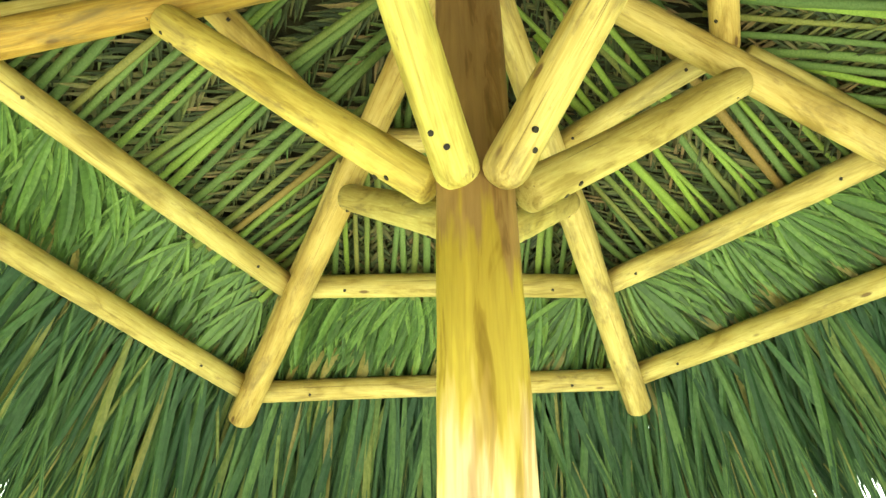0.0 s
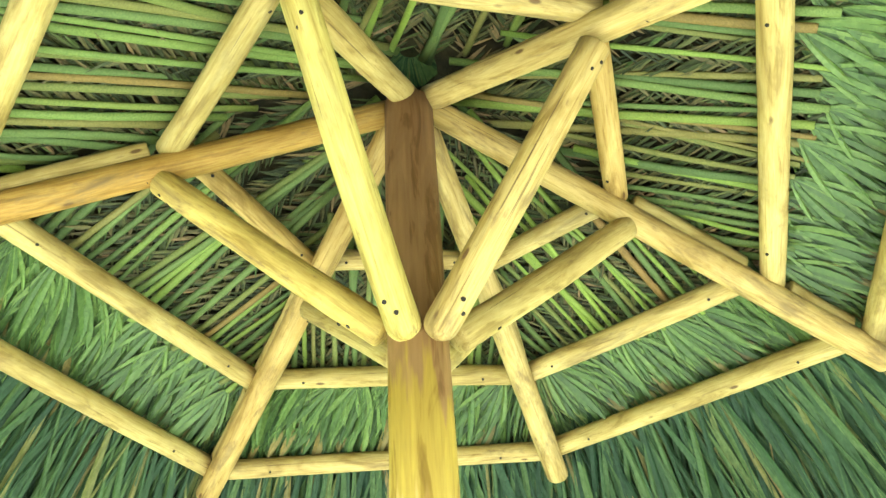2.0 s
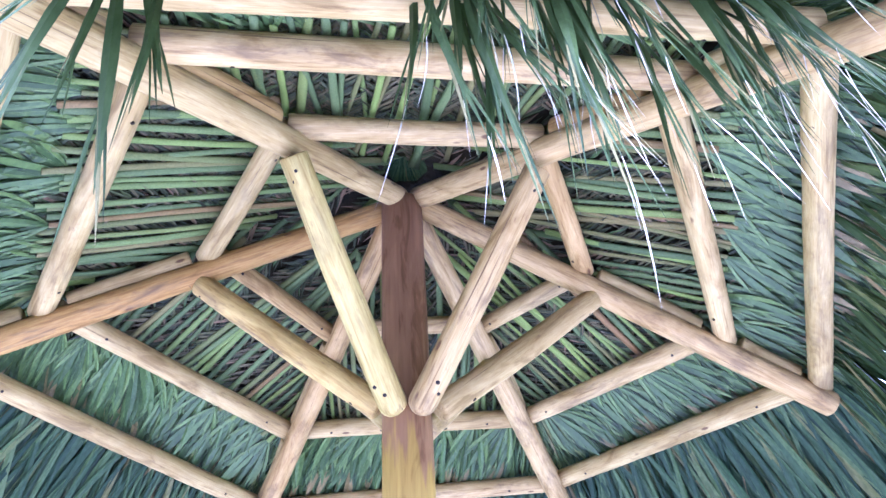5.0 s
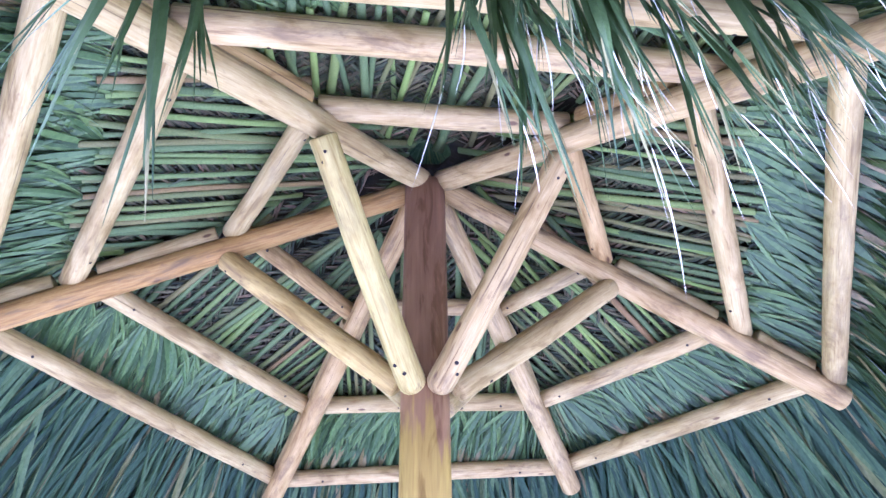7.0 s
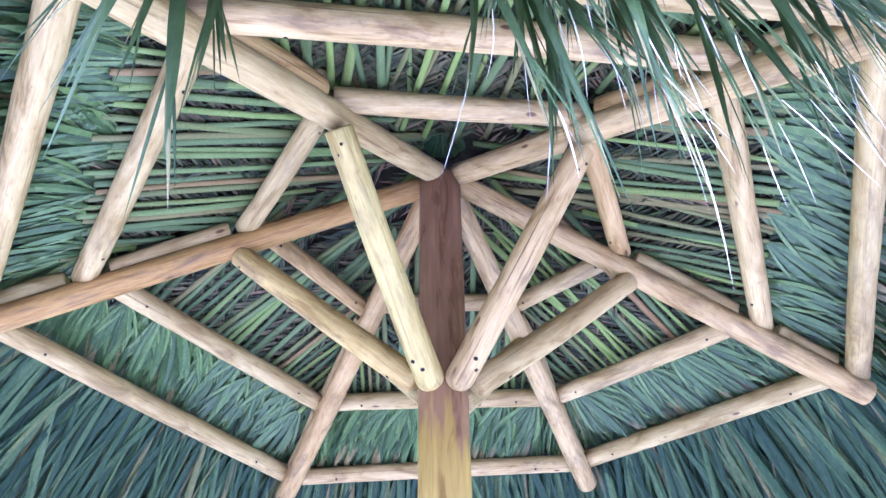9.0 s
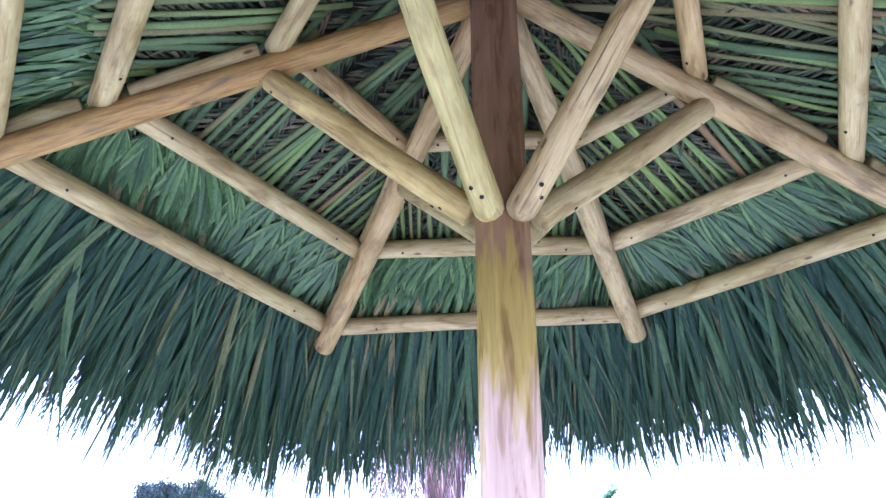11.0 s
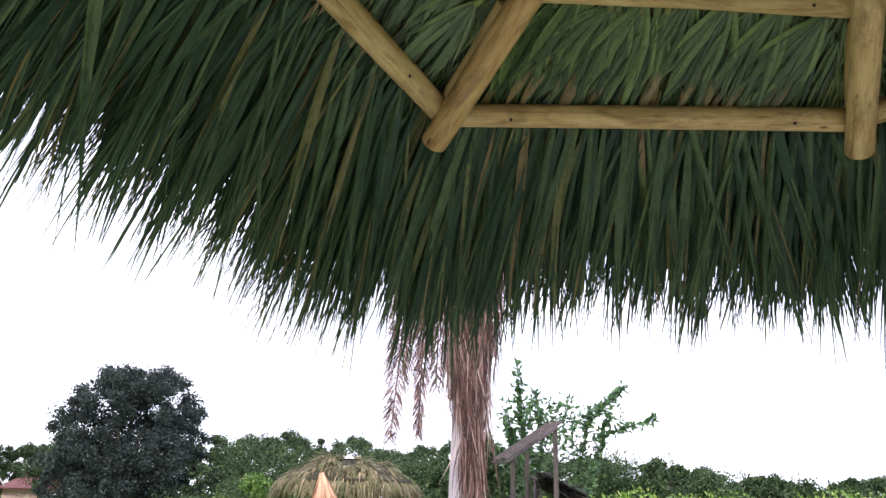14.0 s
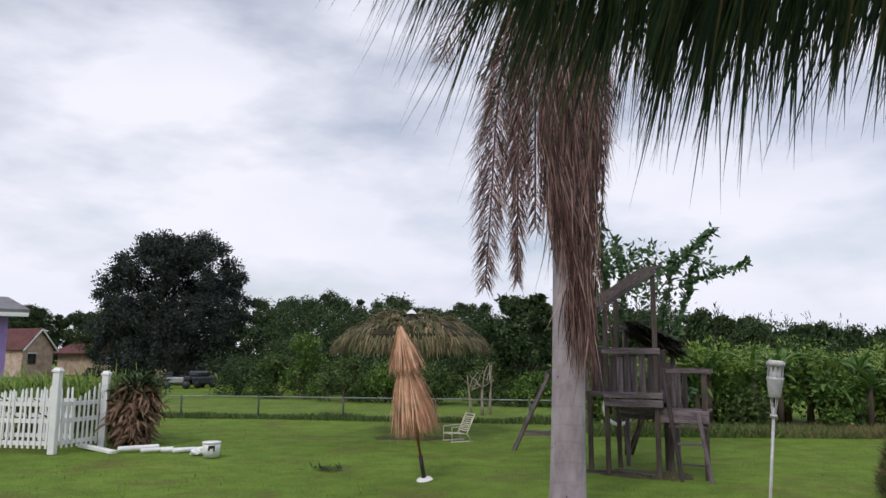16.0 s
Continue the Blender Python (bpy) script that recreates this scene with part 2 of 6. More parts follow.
def grass_mat():
    m, t, b = shader("lawn", 0.9, spec=0.15)
    v = coords(t, (1, 1, 1))
    big = noise_fac(t, v, 0.35, 5, 0.6)
    mid = noise_fac(t, v, 2.2, 4, 0.65)
    fine = noise_fac(t, coords(t, (1, 1, 1)), 45, 3, 0.7)
    col = ramp(t, big, [(0.3, (0.115, 0.185, 0.030)), (0.55, (0.15, 0.24, 0.040)), (0.75, (0.19, 0.255, 0.055))])
    col = blend(t, col, ramp(t, mid, [(0.32, (0.68, 0.7, 0.6)), (0.62, (1.12, 1.1, 1.05))]), 0.9, "MULTIPLY")
    col = blend(t, col, ramp(t, fine, [(0.3, (0.55, 0.6, 0.5)), (0.7, (1.35, 1.3, 1.2))]), 0.9, "MULTIPLY")
    bare = ramp(t, noise_fac(t, coords(t, (1, 1, 1)), 0.8, 6, 0.7), [(0.52, (0, 0, 0)), (0.66, (0.7, 0.7, 0.7))])
    col = blend(t, col, (0.125, 0.10, 0.04), bare)
    t.links.new(col, b.inputs["Base Color"])
    bump(t, b, fine, 0.8, 0.03)
    return m


LAWN = grass_mat()
BLOCKER_RENDER = rough_mat("blocker_render", [(0.3, (0.24, 0.21, 0.18)), (0.7, (0.32, 0.29, 0.25))], 1.5, 0.9, 30, 0.3, 0.006)
DARK_THATCH = leaf_mat("dark_rotten_thatch", [(0.0, (0.012, 0.011, 0.010)), (0.6, (0.030, 0.026, 0.022)), (1.0, (0.065, 0.06, 0.035))], 0.8, 0.0)
BLADE = leaf_mat("grass_blade", [(0.0, (0.11, 0.19, 0.03)), (0.6, (0.16, 0.26, 0.045)), (1.0, (0.23, 0.28, 0.07))], 0.7, 0.2)
DRY_GRASS = leaf_mat("dry_grass", [(0.0, (0.07, 0.075, 0.03)), (0.5, (0.15, 0.13, 0.06)), (1.0, (0.25, 0.19, 0.10))], 0.8, 0.1)
OAK_LEAF = leaf_mat("oak_leaf", [(0.0, (0.020, 0.028, 0.028)), (0.6, (0.044, 0.058, 0.056)), (1.0, (0.085, 0.10, 0.092))], 0.7, 0.1, spec=0.12)
FAR_LEAF = leaf_mat("woodland_leaf", [(0.0, (0.020, 0.036, 0.020)), (0.6, (0.046, 0.078, 0.034)), (1.0, (0.105, 0.145, 0.058))], 0.6, 0.12, spec=0.15)
WEED_LEAF = leaf_mat("weed_leaf", [(0.0, (0.035, 0.062, 0.022)), (0.6, (0.075, 0.125, 0.040)), (1.0, (0.15, 0.19, 0.07))], 0.6, 0.12, spec=0.15)
SHRUB_LEAF = leaf_mat("shrub_leaf", [(0.0, (0.040, 0.085, 0.022)), (0.6, (0.105, 0.195, 0.045)), (1.0, (0.23, 0.33, 0.085))], 0.5, 0.2, spec=0.2)
BANANA_LEAF = leaf_mat("banana_leaf", [(0.0, (0.055, 0.12, 0.03)), (0.6, (0.10, 0.20, 0.045)), (0.93, (0.16, 0.25, 0.07)), (1.0, (0.45, 0.33, 0.04))], 0.45, 0.25)
GUAVA_LEAF = leaf_mat("fruit_tree_leaf", [(0.0, (0.034, 0.075, 0.034)), (0.6, (0.065, 0.14, 0.05)), (1.0, (0.11, 0.20, 0.065))], 0.5, 0.15)
BARK = rough_mat("bark", [(0.3, (0.045, 0.035, 0.026)), (0.7, (0.12, 0.095, 0.07))], 5, 0.9, 30, 0.6, 0.02, (1, 1, 0.3))
PALE_BARK = rough_mat("pale_bark", [(0.3, (0.22, 0.19, 0.15)), (0.7, (0.38, 0.34, 0.28))], 6, 0.85, 30, 0.4, 0.01, (1, 1, 0.3))
PALE_BOUNCE = rough_mat("pale_bounce", [(0.3, (0.36, 0.35, 0.34)), (0.7, (0.46, 0.45, 0.44))], 1.2, 0.9, 40, 0.3, 0.004)


def old_wood():
    """Weathered grey timber: each board has its own tone, with grain along it."""
    m, t, b = shader("weathered_grey_wood", 0.85, spec=0.25)
    grain = noise_fac(t, coords(t, (38, 38, 3)), 1.0, 5, 0.65, 0.3)
    stain = noise_fac(t, coords(t, (6, 6, 2.5)), 1.0, 4, 0.6)
    col = ramp(t, grain, [(0.3, (0.062, 0.053, 0.058)), (0.5, (0.175, 0.152, 0.165)), (0.75, (0.29, 0.255, 0.275))])
    col = blend(t, col, ramp(t, stain, [(0.35, (0.55, 0.52, 0.5)), (0.6, (1.15, 1.12, 1.1))]), 0.9, "MULTIPLY")
    col = blend(t, col, ramp(t, vary(t), [(0.0, (0.36, 0.34, 0.33)), (0.5, (0.68, 0.65, 0.67)), (1.0, (1.25, 1.18, 1.22))]), 1.0, "MULTIPLY")
    t.links.new(col, b.inputs["Base Color"])
    bump(t, b, grain, 0.5, 0.005)
    return m


OLD_WOOD = old_wood()
POST_BROWN = rough_mat("weathered_brown_post", [(0.3, (0.045, 0.034, 0.030)), (0.5, (0.085, 0.066, 0.058)), (0.7, (0.15, 0.122, 0.11))], 4, 0.85, 40, 0.4, 0.004, (4, 4, 0.6))
WHITE_VINYL = rough_mat("white_vinyl", [(0.3, (0.70, 0.71, 0.72)), (0.7, (0.82, 0.82, 0.83))], 4, 0.45, 30, 0.03, 0.001, speckle=0.15)
WHITE_PLASTIC = rough_mat("white_plastic", [(0.3, (0.72, 0.73, 0.75)), (0.7, (0.84, 0.84, 0.85))], 8, 0.4, 30, 0.03, 0.001, speckle=0.15)
BLACK_PRINT = rough_mat("black_print", [(0.3, (0.012, 0.012, 0.013)), (0.7, (0.03, 0.03, 0.032))], 8, 0.5)
DARK_POLE = rough_mat("dark_painted_pole", [(0.3, (0.015, 0.013, 0.012)), (0.7, (0.035, 0.03, 0.027))], 8, 0.5)
BROWN_POLE = rough_mat("varnished_pole", [(0.3, (0.20, 0.085, 0.035)), (0.7, (0.30, 0.14, 0.06))], 9, 0.5, 50, 0.2, 0.003, (3, 3, 0.4))
GALV = rough_mat("galvanised_wire", [(0.3, (0.20, 0.22, 0.21)), (0.7, (0.34, 0.36, 0.35))], 9, 0.5, metal=0.6)
FENCE_POST = rough_mat("dull_green_post", [(0.3, (0.05, 0.065, 0.055)), (0.7, (0.10, 0.12, 0.10))], 9, 0.6, metal=0.3)
TORCH_METAL = rough_mat("brushed_torch_metal", [(0.3, (0.40, 0.39, 0.40)), (0.7, (0.58, 0.57, 0.58))], 12, 0.5, 70, 0.15, 0.002, metal=0.35)
CHAIR_FRAME = rough_mat("cream_enamel", [(0.3, (0.55, 0.50, 0.40)), (0.7, (0.70, 0.66, 0.56))], 9, 0.5)
PURPLE = rough_mat("lilac_render", [(0.3, (0.28, 0.19, 0.46)), (0.7, (0.34, 0.24, 0.54))], 1.5, 0.9, 25, 0.3, 0.01)
SHINGLE = rough_mat("grey_shingle", [(0.3, (0.13, 0.13, 0.14)), (0.7, (0.24, 0.24, 0.26))], 2.0, 0.9, 12, 0.5, 0.02)
RED_ROOF = rough_mat("reddish_shingle", [(0.3, (0.085, 0.034, 0.036)), (0.7, (0.15, 0.062, 0.060))], 1.5, 0.9, 9, 0.5, 0.02)
PEACH = rough_mat("peach_brick", [(0.3, (0.36, 0.24, 0.19)), (0.5, (0.50, 0.37, 0.31)), (0.7, (0.60, 0.48, 0.42))], 3.0, 0.9, 14, 0.4, 0.01)
TRIM = rough_mat("white_trim", [(0.3, (0.68, 0.68, 0.70)), (0.7, (0.80, 0.80, 0.80))], 5, 0.5)
GLASS_DARK = rough_mat("window_dark", [(0.3, (0.02, 0.025, 0.03)), (0.7, (0.05, 0.055, 0.06))], 3, 0.1, spec=0.6)
CLOTH_RED = rough_mat("red_cloth", [(0.3, (0.42, 0.03, 0.03)), (0.7, (0.55, 0.06, 0.05))], 9, 0.8)
CLOTH_BLUE = rough_mat("blue_cloth", [(0.3, (0.03, 0.05, 0.22)), (0.7, (0.05, 0.08, 0.32))], 9, 0.8)
CLOTH_WHITE = rough_mat("white_cloth", [(0.3, (0.66, 0.66, 0.68)), (0.7, (0.8, 0.8, 0.8))], 9, 0.8)
TERRACOTTA = rough_mat("terracotta", [(0.3, (0.26, 0.115, 0.075)), (0.7, (0.42, 0.22, 0.15))], 9, 0.85)
STONE_PALE = rough_mat("pale_stone", [(0.3, (0.34, 0.30, 0.28)), (0.7, (0.56, 0.50, 0.48))], 12, 0.9, 40, 0.5, 0.006)
# dark soil; also the painted shadow below the old hut
SOIL_AND_SHADOW = rough_mat("soil_and_shadow", [(0.3, (0.040, 0.034, 0.018)), (0.7, (0.095, 0.085, 0.035))], 9, 0.95, 60, 0.8, 0.02)
CAR_DARK = rough_mat("dark_machine_paint", [(0.3, (0.02, 0.022, 0.03)), (0.7, (0.06, 0.065, 0.08))], 4, 0.4)
CAR_SILVER = rough_mat("silver_machine_paint", [(0.3, (0.30, 0.31, 0.33)), (0.7, (0.48, 0.49, 0.5))], 4, 0.35, metal=0.4)
YELLOW_ROPE = rough_mat("yellow_rope", [(0.3, (0.55, 0.42, 0.03)), (0.7, (0.68, 0.52, 0.06))], 20, 0.7)


def palm_trunk_mat():
    m, t, b = shader("palm_trunk_grey", 0.85, spec=0.25)
    v = coords(t, (1, 1, 1))
    col = ramp(t, noise_fac(t, coords(t, (5, 5, 2.2)), 1.0, 5, 0.65), [(0.3, (0.22, 0.185, 0.20)), (0.5, (0.34, 0.29, 0.315)), (0.72, (0.46, 0.40, 0.43))])
    sep = t.nodes.new("ShaderNodeSeparateXYZ")
    t.links.new(v, sep.inputs["Vector"])
    z = calc(t, "ADD", calc(t, "MULTIPLY", sep.outputs["Z"], 5.2), calc(t, "MULTIPLY", noise_fac(t, coords(t, (1.5, 1.5, 1.0)), 2.0, 3), 1.1))
    ring = calc(t, "FRACT", z)
    dark = ramp(t, ring, [(0.0, (0.70, 0.68, 0.68)), (0.09, (1, 1, 1)), (0.9, (1, 1, 1)), (1.0, (0.78, 0.76, 0.76))])
    col = blend(t, col, dark, 0.4, "MULTIPLY")
    spots = ramp(t, noise_fac(t, coords(t, (7, 7, 12)), 1.0, 4, 0.7), [(0.66, (0, 0, 0)), (0.70, (0.9, 0.9, 0.9))])
    col = blend(t, col, (0.035, 0.028, 0.026), spots)
    t.links.new(col, b.inputs["Base Color"])
    bump(t, b, noise_fac(t, coords(t, (40, 40, 9)), 1.0, 3), 0.5, 0.01)
    return m


PALM_TRUNK = palm_trunk_mat()
STRAP_LEAF = leaf_mat("strap_leaf", [(0.0, (0.09, 0.17, 0.03)), (0.6, (0.20, 0.31, 0.055)), (1.0, (0.33, 0.39, 0.10))], 0.5, 0.25)

# ---- building tools ----


def place(ob, parent, m):
    if parent is not None:
        ob.parent = parent
    if m is not None:
        ob.matrix_local = m
    return ob


def mesh_of(name, verts, faces, material, smooth=False):
    me = bpy.data.meshes.new(name)
    me.from_pydata(verts, [], faces)
    me.materials.append(material)
    if smooth:
        me.polygons.foreach_set("use_smooth", [True] * len(me.polygons))
    me.update()
    return me


def solid(name, geo, material, parent=None, m=None, smooth=False, label=""):
    ob = place(new(name, mesh_of(name, geo[0], geo[1], material, smooth)), parent, m)
    return tagged(ob, label) if label else ob


def part(name, bm, material, parent=None, label="", m=None, smooth=False):
    me = bpy.data.meshes.new(name)
    bm.to_mesh(me)
    bm.free()
    me.materials.append(material)
    if smooth:
        me.polygons.foreach_set("use_smooth", [True] * len(me.polygons))
    ob = place(new(name, me), parent, m)
    return tagged(ob, label) if label else ob


def thing(name, label, category, m=None, group="", kind=""):
    ob = new(name)
    ob.empty_display_size = 0.2
    if m is not None:
        ob.matrix_world = m
    return tagged(ob, label, category, group, kind)


def box_bm(sx, sy, sz, bevel=0.0, centre=(0, 0, 0)):
    bm = bmesh.new()
    bmesh.ops.create_cube(bm, size=1.0, matrix=Matrix.Translation(centre) @ Matrix.Diagonal((sx, sy, sz, 1)))
    if bevel:
        bmesh.ops.bevel(bm, geom=bm.edges[:], offset=bevel, segments=1, affect="EDGES")
    return bm


def along(a, b, roll=0.0):
    """A pose at a whose z axis points to b."""
    a, b = Vector(a), Vector(b)
    return Matrix.Translation(a) @ (b - a).to_track_quat("Z", "Y").to_matrix().to_4x4() @ Matrix.Rotation(roll, 4, "Z")


def tube(points, radii, sides=8, cap=True, flat=1.0):
    """A tube through points: (verts, faces)."""
    pts = [Vector(p) for p in points]
    verts, faces = [], []
    ref = Vector((0.13, 0.31, 0.94))
    for i, p in enumerate(pts):
        d = (pts[min(i + 1, len(pts) - 1)] - pts[max(i - 1, 0)]).normalized()
        if abs(d.dot(ref)) > 0.97:
            ref = Vector((0.9, 0.2, 0.1))
        s = d.cross(ref).normalized()
        u = s.cross(d)
        for k in range(sides):
            a = 2 * math.pi * k / sides
            verts.append(p + (s * math.cos(a) + u * math.sin(a) * flat) * radii[i])
    for i in range(len(pts) - 1):
        for k in range(sides):
            a, b = i * sides + k, i * sides + (k + 1) % sides
            faces.append((a, b, b + sides, a + sides))
    if cap:
        faces.append(tuple(range(sides))[::-1])
        faces.append(tuple(range((len(pts) - 1) * sides, len(pts) * sides)))
    return verts, faces


def pole(length, r0, r1, rng, sides=20, rows=14, wobble=0.05, bend=0.012, chamfer=0.006, blunt=0.0):
    """A peeled pole along z: slightly bent and lumpy, with softened, sawn ends."""
    seed = rng.uniform(0, 90)
    bx, by = rng.uniform(-bend, bend), rng.uniform(-bend, bend)
    stations = [(0.0, -chamfer), (chamfer, 0.0)] + [(length * i / rows, 0.0) for i in range(1, rows)] + [(length - chamfer, 0.0), (length, -chamfer)]
    if blunt:
        stations[:2] = [(blunt * (1 - math.sin(a)), -r0 * (1 - math.cos(a))) for a in (1.35, 1.15, 0.9, 0.6, 0.3, 0.0)]
    verts, faces = [], []
    for z, dr in stations:
        f = z / length
        cx, cy = bx * math.sin(math.pi * f), by * math.sin(math.pi * f)
        for k in range(sides):
            a = 2 * math.pi * k / sides
            r = (r0 + (r1 - r0) * f) * (1 + wobble * noise.noise((math.cos(a) * 0.9 + seed, math.sin(a) * 0.9, z * 4.0))) + dr
            verts.append((cx + r * math.cos(a), cy + r * math.sin(a), z))
    n = len(stations)
    for i in range(n - 1):
        for k in range(sides):
            a, b = i * sides + k, i * sides + (k + 1) % sides
            faces.append((a, b, b + sides, a + sides))
    faces.append(tuple(range(sides))[::-1])
    faces.append(tuple(range((n - 1) * sides, n * sides)))
    return verts, faces


def merge(geos):
    verts, faces = [], []
    for v, f in geos:
        o = len(verts)
        verts.extend(v)
        faces.extend(tuple(i + o for i in face) for face in f)
    return verts, faces


class Strips:
    """Collects folded leaf strips into one mesh."""

    def __init__(self):
        self.verts, self.faces = [], []

    def leaf(self, p, d, length, width, droop, up=(0, 0, 1), n=5, fold=0.25, belly=0.3, curl=0.0):
        p, d, up = Vector(p), Vector(d).normalized(), Vector(up)
        ds, base, nodes = length / n, len(self.verts), []
        for i in range(n + 1):
            f = i / n
            side = d.cross(up)
            side = side.normalized() if side.length > 1e-4 else Vector((1, 0, 0))
            nor = side.cross(d)
            w = width * (0.5 + 0.5 * f / belly if f < belly else max(0.03, 1 - ((f - belly) / (1 - belly)) ** 1.6)) * 0.5
            c = p + nor * (fold * w)
            nodes.append((p.copy(), d.copy(), side))
            self.verts += [p - side * w, c, p + side * w]
            p = p + d * ds
            d = (d + Vector((0, 0, -1)) * (droop * ds) + side * (curl * ds)).normalized()
        for i in range(n):
            a = base + 3 * i
            self.faces += [(a, a + 1, a + 4, a + 3), (a + 1, a + 2, a + 5, a + 4)]
        return nodes

    def card(self, p, axis, side, length, width):
        """A small pointed leaf."""
        p, axis, side = Vector(p), Vector(axis) * length, Vector(side) * (width * 0.5)
        b = len(self.verts)
        self.verts += [p, p + axis * 0.45 + side, p + axis, p + axis * 0.45 - side]
        self.faces.append((b, b + 1, b + 2, b + 3))

    def geo(self):
        return self.verts, self.faces


def rand_unit(rng):
    z, a = rng.uniform(-1, 1), rng.uniform(0, 2 * math.pi)
    s = math.sqrt(1 - z * z)
    return Vector((s * math.cos(a), s * math.sin(a), z))

# ---- the palm-thatched hut: one post, six rafters, three rings of poles ----
rng = random.Random(11)
HUT = pose(1.815, -0.267, 0)
RAFTER_ANGLES = (17.682, 68.205, 119.775, 183.88, 244.441, 312.64)
RAFTER_FALLS = (0.461, 0.429, 0.424, 0.402, 0.414, 0.399)
RAFTER_RISES = (-0.011, -0.014, -0.02, 0.015, -0.001, 0.008)
RAFTER_SHIFTS = (-0.014, -0.008, 0.038, -0.044, -0.008, 0.025)
RAFTER_ENDS = (2.025, 2.071, 2.158, 2.08, 2.02, 2.02)
# each ring pole: how far out it lies on its two rafters
RINGS = (
    ((0.858, 0.828), (0.797, 0.815), (0.853, 0.883), (0.929, 0.896), (0.888, 0.847), (0.815, 0.871)),
    ((1.477, 1.47), (1.466, 1.494), (1.51, 1.544), (1.599, 1.501), (1.565, 1.476), (1.376, 1.552)),
    ((1.946, 1.976), (1.989, 2.091), (2.081, 2.016), (2.007, 1.9), (1.896, 1.85), (1.851, 2)),
)
BRACE_FEET = ((0.088, 0.045, 2.912), (0.029, 0.173, 2.894), (-0.082, 0.165, 2.917), (-0.13, 0.044, 2.938), (-0.063, -0.025, 2.876), (0.012, -0.046, 2.864))
BRACE_HEADS = ((0.849, 0.269, 3.531), (0.359, 0.858, 3.516), (-0.478, 0.794, 3.519), (-0.94, 0.001, 3.588), (-0.352, -0.802, 3.549), (0.549, -0.595, 3.589))
TOP = 3.999
POLE_LIFT = 0.08
FOOT, HEAD = Vector((-0.0537, 0.1615, 0.0)), Vector((-0.0218, -0.014, 4.0))


def on_rafter(i, r, h=0.0):
    i %= 6
    a, o = radians(RAFTER_ANGLES[i]), RAFTER_SHIFTS[i]
    return Vector((r * math.cos(a) - o * math.sin(a), r * math.sin(a) + o * math.cos(a), TOP + RAFTER_RISES[i] - RAFTER_FALLS[i] * r + h))


hut = thing("thatched_hut", "palm-thatched garden hut on one peeled timber post with six rafters", "hut", HUT)
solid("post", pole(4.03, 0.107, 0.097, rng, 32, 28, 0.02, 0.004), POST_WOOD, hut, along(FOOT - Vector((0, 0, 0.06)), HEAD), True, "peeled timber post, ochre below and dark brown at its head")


def bolt(c, way, r=0.008):
    solid("bolt", tube([(0, 0, -0.02), (0, 0, 0.003)], [r, r], 10), BOLT, hut, along(c, c + way), label="dark recessed bolt head")


for i in range(6):
    a, b = on_rafter(i, 0.06), on_rafter(i, RAFTER_ENDS[i])
    solid("rafter", pole((b - a).length, 0.054, 0.060, rng, rows=20, bend=0.005), WOOD_BROWN if i == 3 else WOOD, hut, along(a, b, rng.uniform(0, 6)), True, "browner peeled rafter" if i == 3 else "")
    # short poles that lie on the rafter between the rings
    for k in (0, 1):
        a, b = on_rafter(i, max(RINGS[k][i][0], RINGS[k][i - 1][1]) + 0.062, POLE_LIFT + 0.01), on_rafter(i, min(RINGS[k + 1][i][0], RINGS[k + 1][i - 1][1]) - 0.06, POLE_LIFT)
        solid("spacer", pole((b - a).length, 0.049, 0.050, rng, 16, 6), WOOD, hut, along(a, b, rng.uniform(0, 6)), True)
    # brace from post to rafter
    a, b = Vector(BRACE_FEET[i]), Vector(BRACE_HEADS[i])
    wood = WOOD_YELLOW if i in (3, 4) else WOOD
    d = (b - a).normalized()
    solid("brace", pole((b - a).length, 0.058, 0.053, rng, bend=0.005, blunt=0.055 if i in (4, 5) else 0.018), wood, hut, along(a, b, rng.uniform(0, 6)), True)
    side = d.cross(Vector((0, 0, 1))).normalized()
    nor = d.cross(side).normalized()
    nor = -nor if nor.z > 0 else nor
    for f, s in ((0.115, -0.008), (0.155, 0.018)):
        bolt(a + d * f + side * s + nor * 0.0565, nor)
    for f, s in ((0.09, 0.009), (0.055, -0.012)):
        bolt(b - d * f + side * s + nor * 0.0520, nor, 0.0065)
    bolt(on_rafter(i, 0.98) - Vector((0, 0, 0.0565)), Vector((0, 0, -1)), 0.007)
    # ring poles, each between two rafters
    for k in range(3):
        p, q = on_rafter(i, RINGS[k][i][0], POLE_LIFT), on_rafter(i + 1, RINGS[k][i][1], POLE_LIFT)
        e = (q - p).normalized()
        rad = (0.047, 0.053, 0.053)[k]
        p, q = p + e * 0.008, q - e * 0.008
        solid("ring_pole", pole((q - p).length, rad * rng.uniform(0.95, 1.05), rad * rng.uniform(0.95, 1.05), rng, rows=16, bend=0.006), WOOD, hut, along(p, q, rng.uniform(0, 6)), True)
        out = Vector((p.x + q.x, p.y + q.y, 0)).normalized()
        for f in (0.16, 0.84):
            face = (Vector((0, 0, -0.75)) - out * 0.65).normalized()
            bolt(p.lerp(q, f) + face * (rad * 0.97), face, 0.0065)

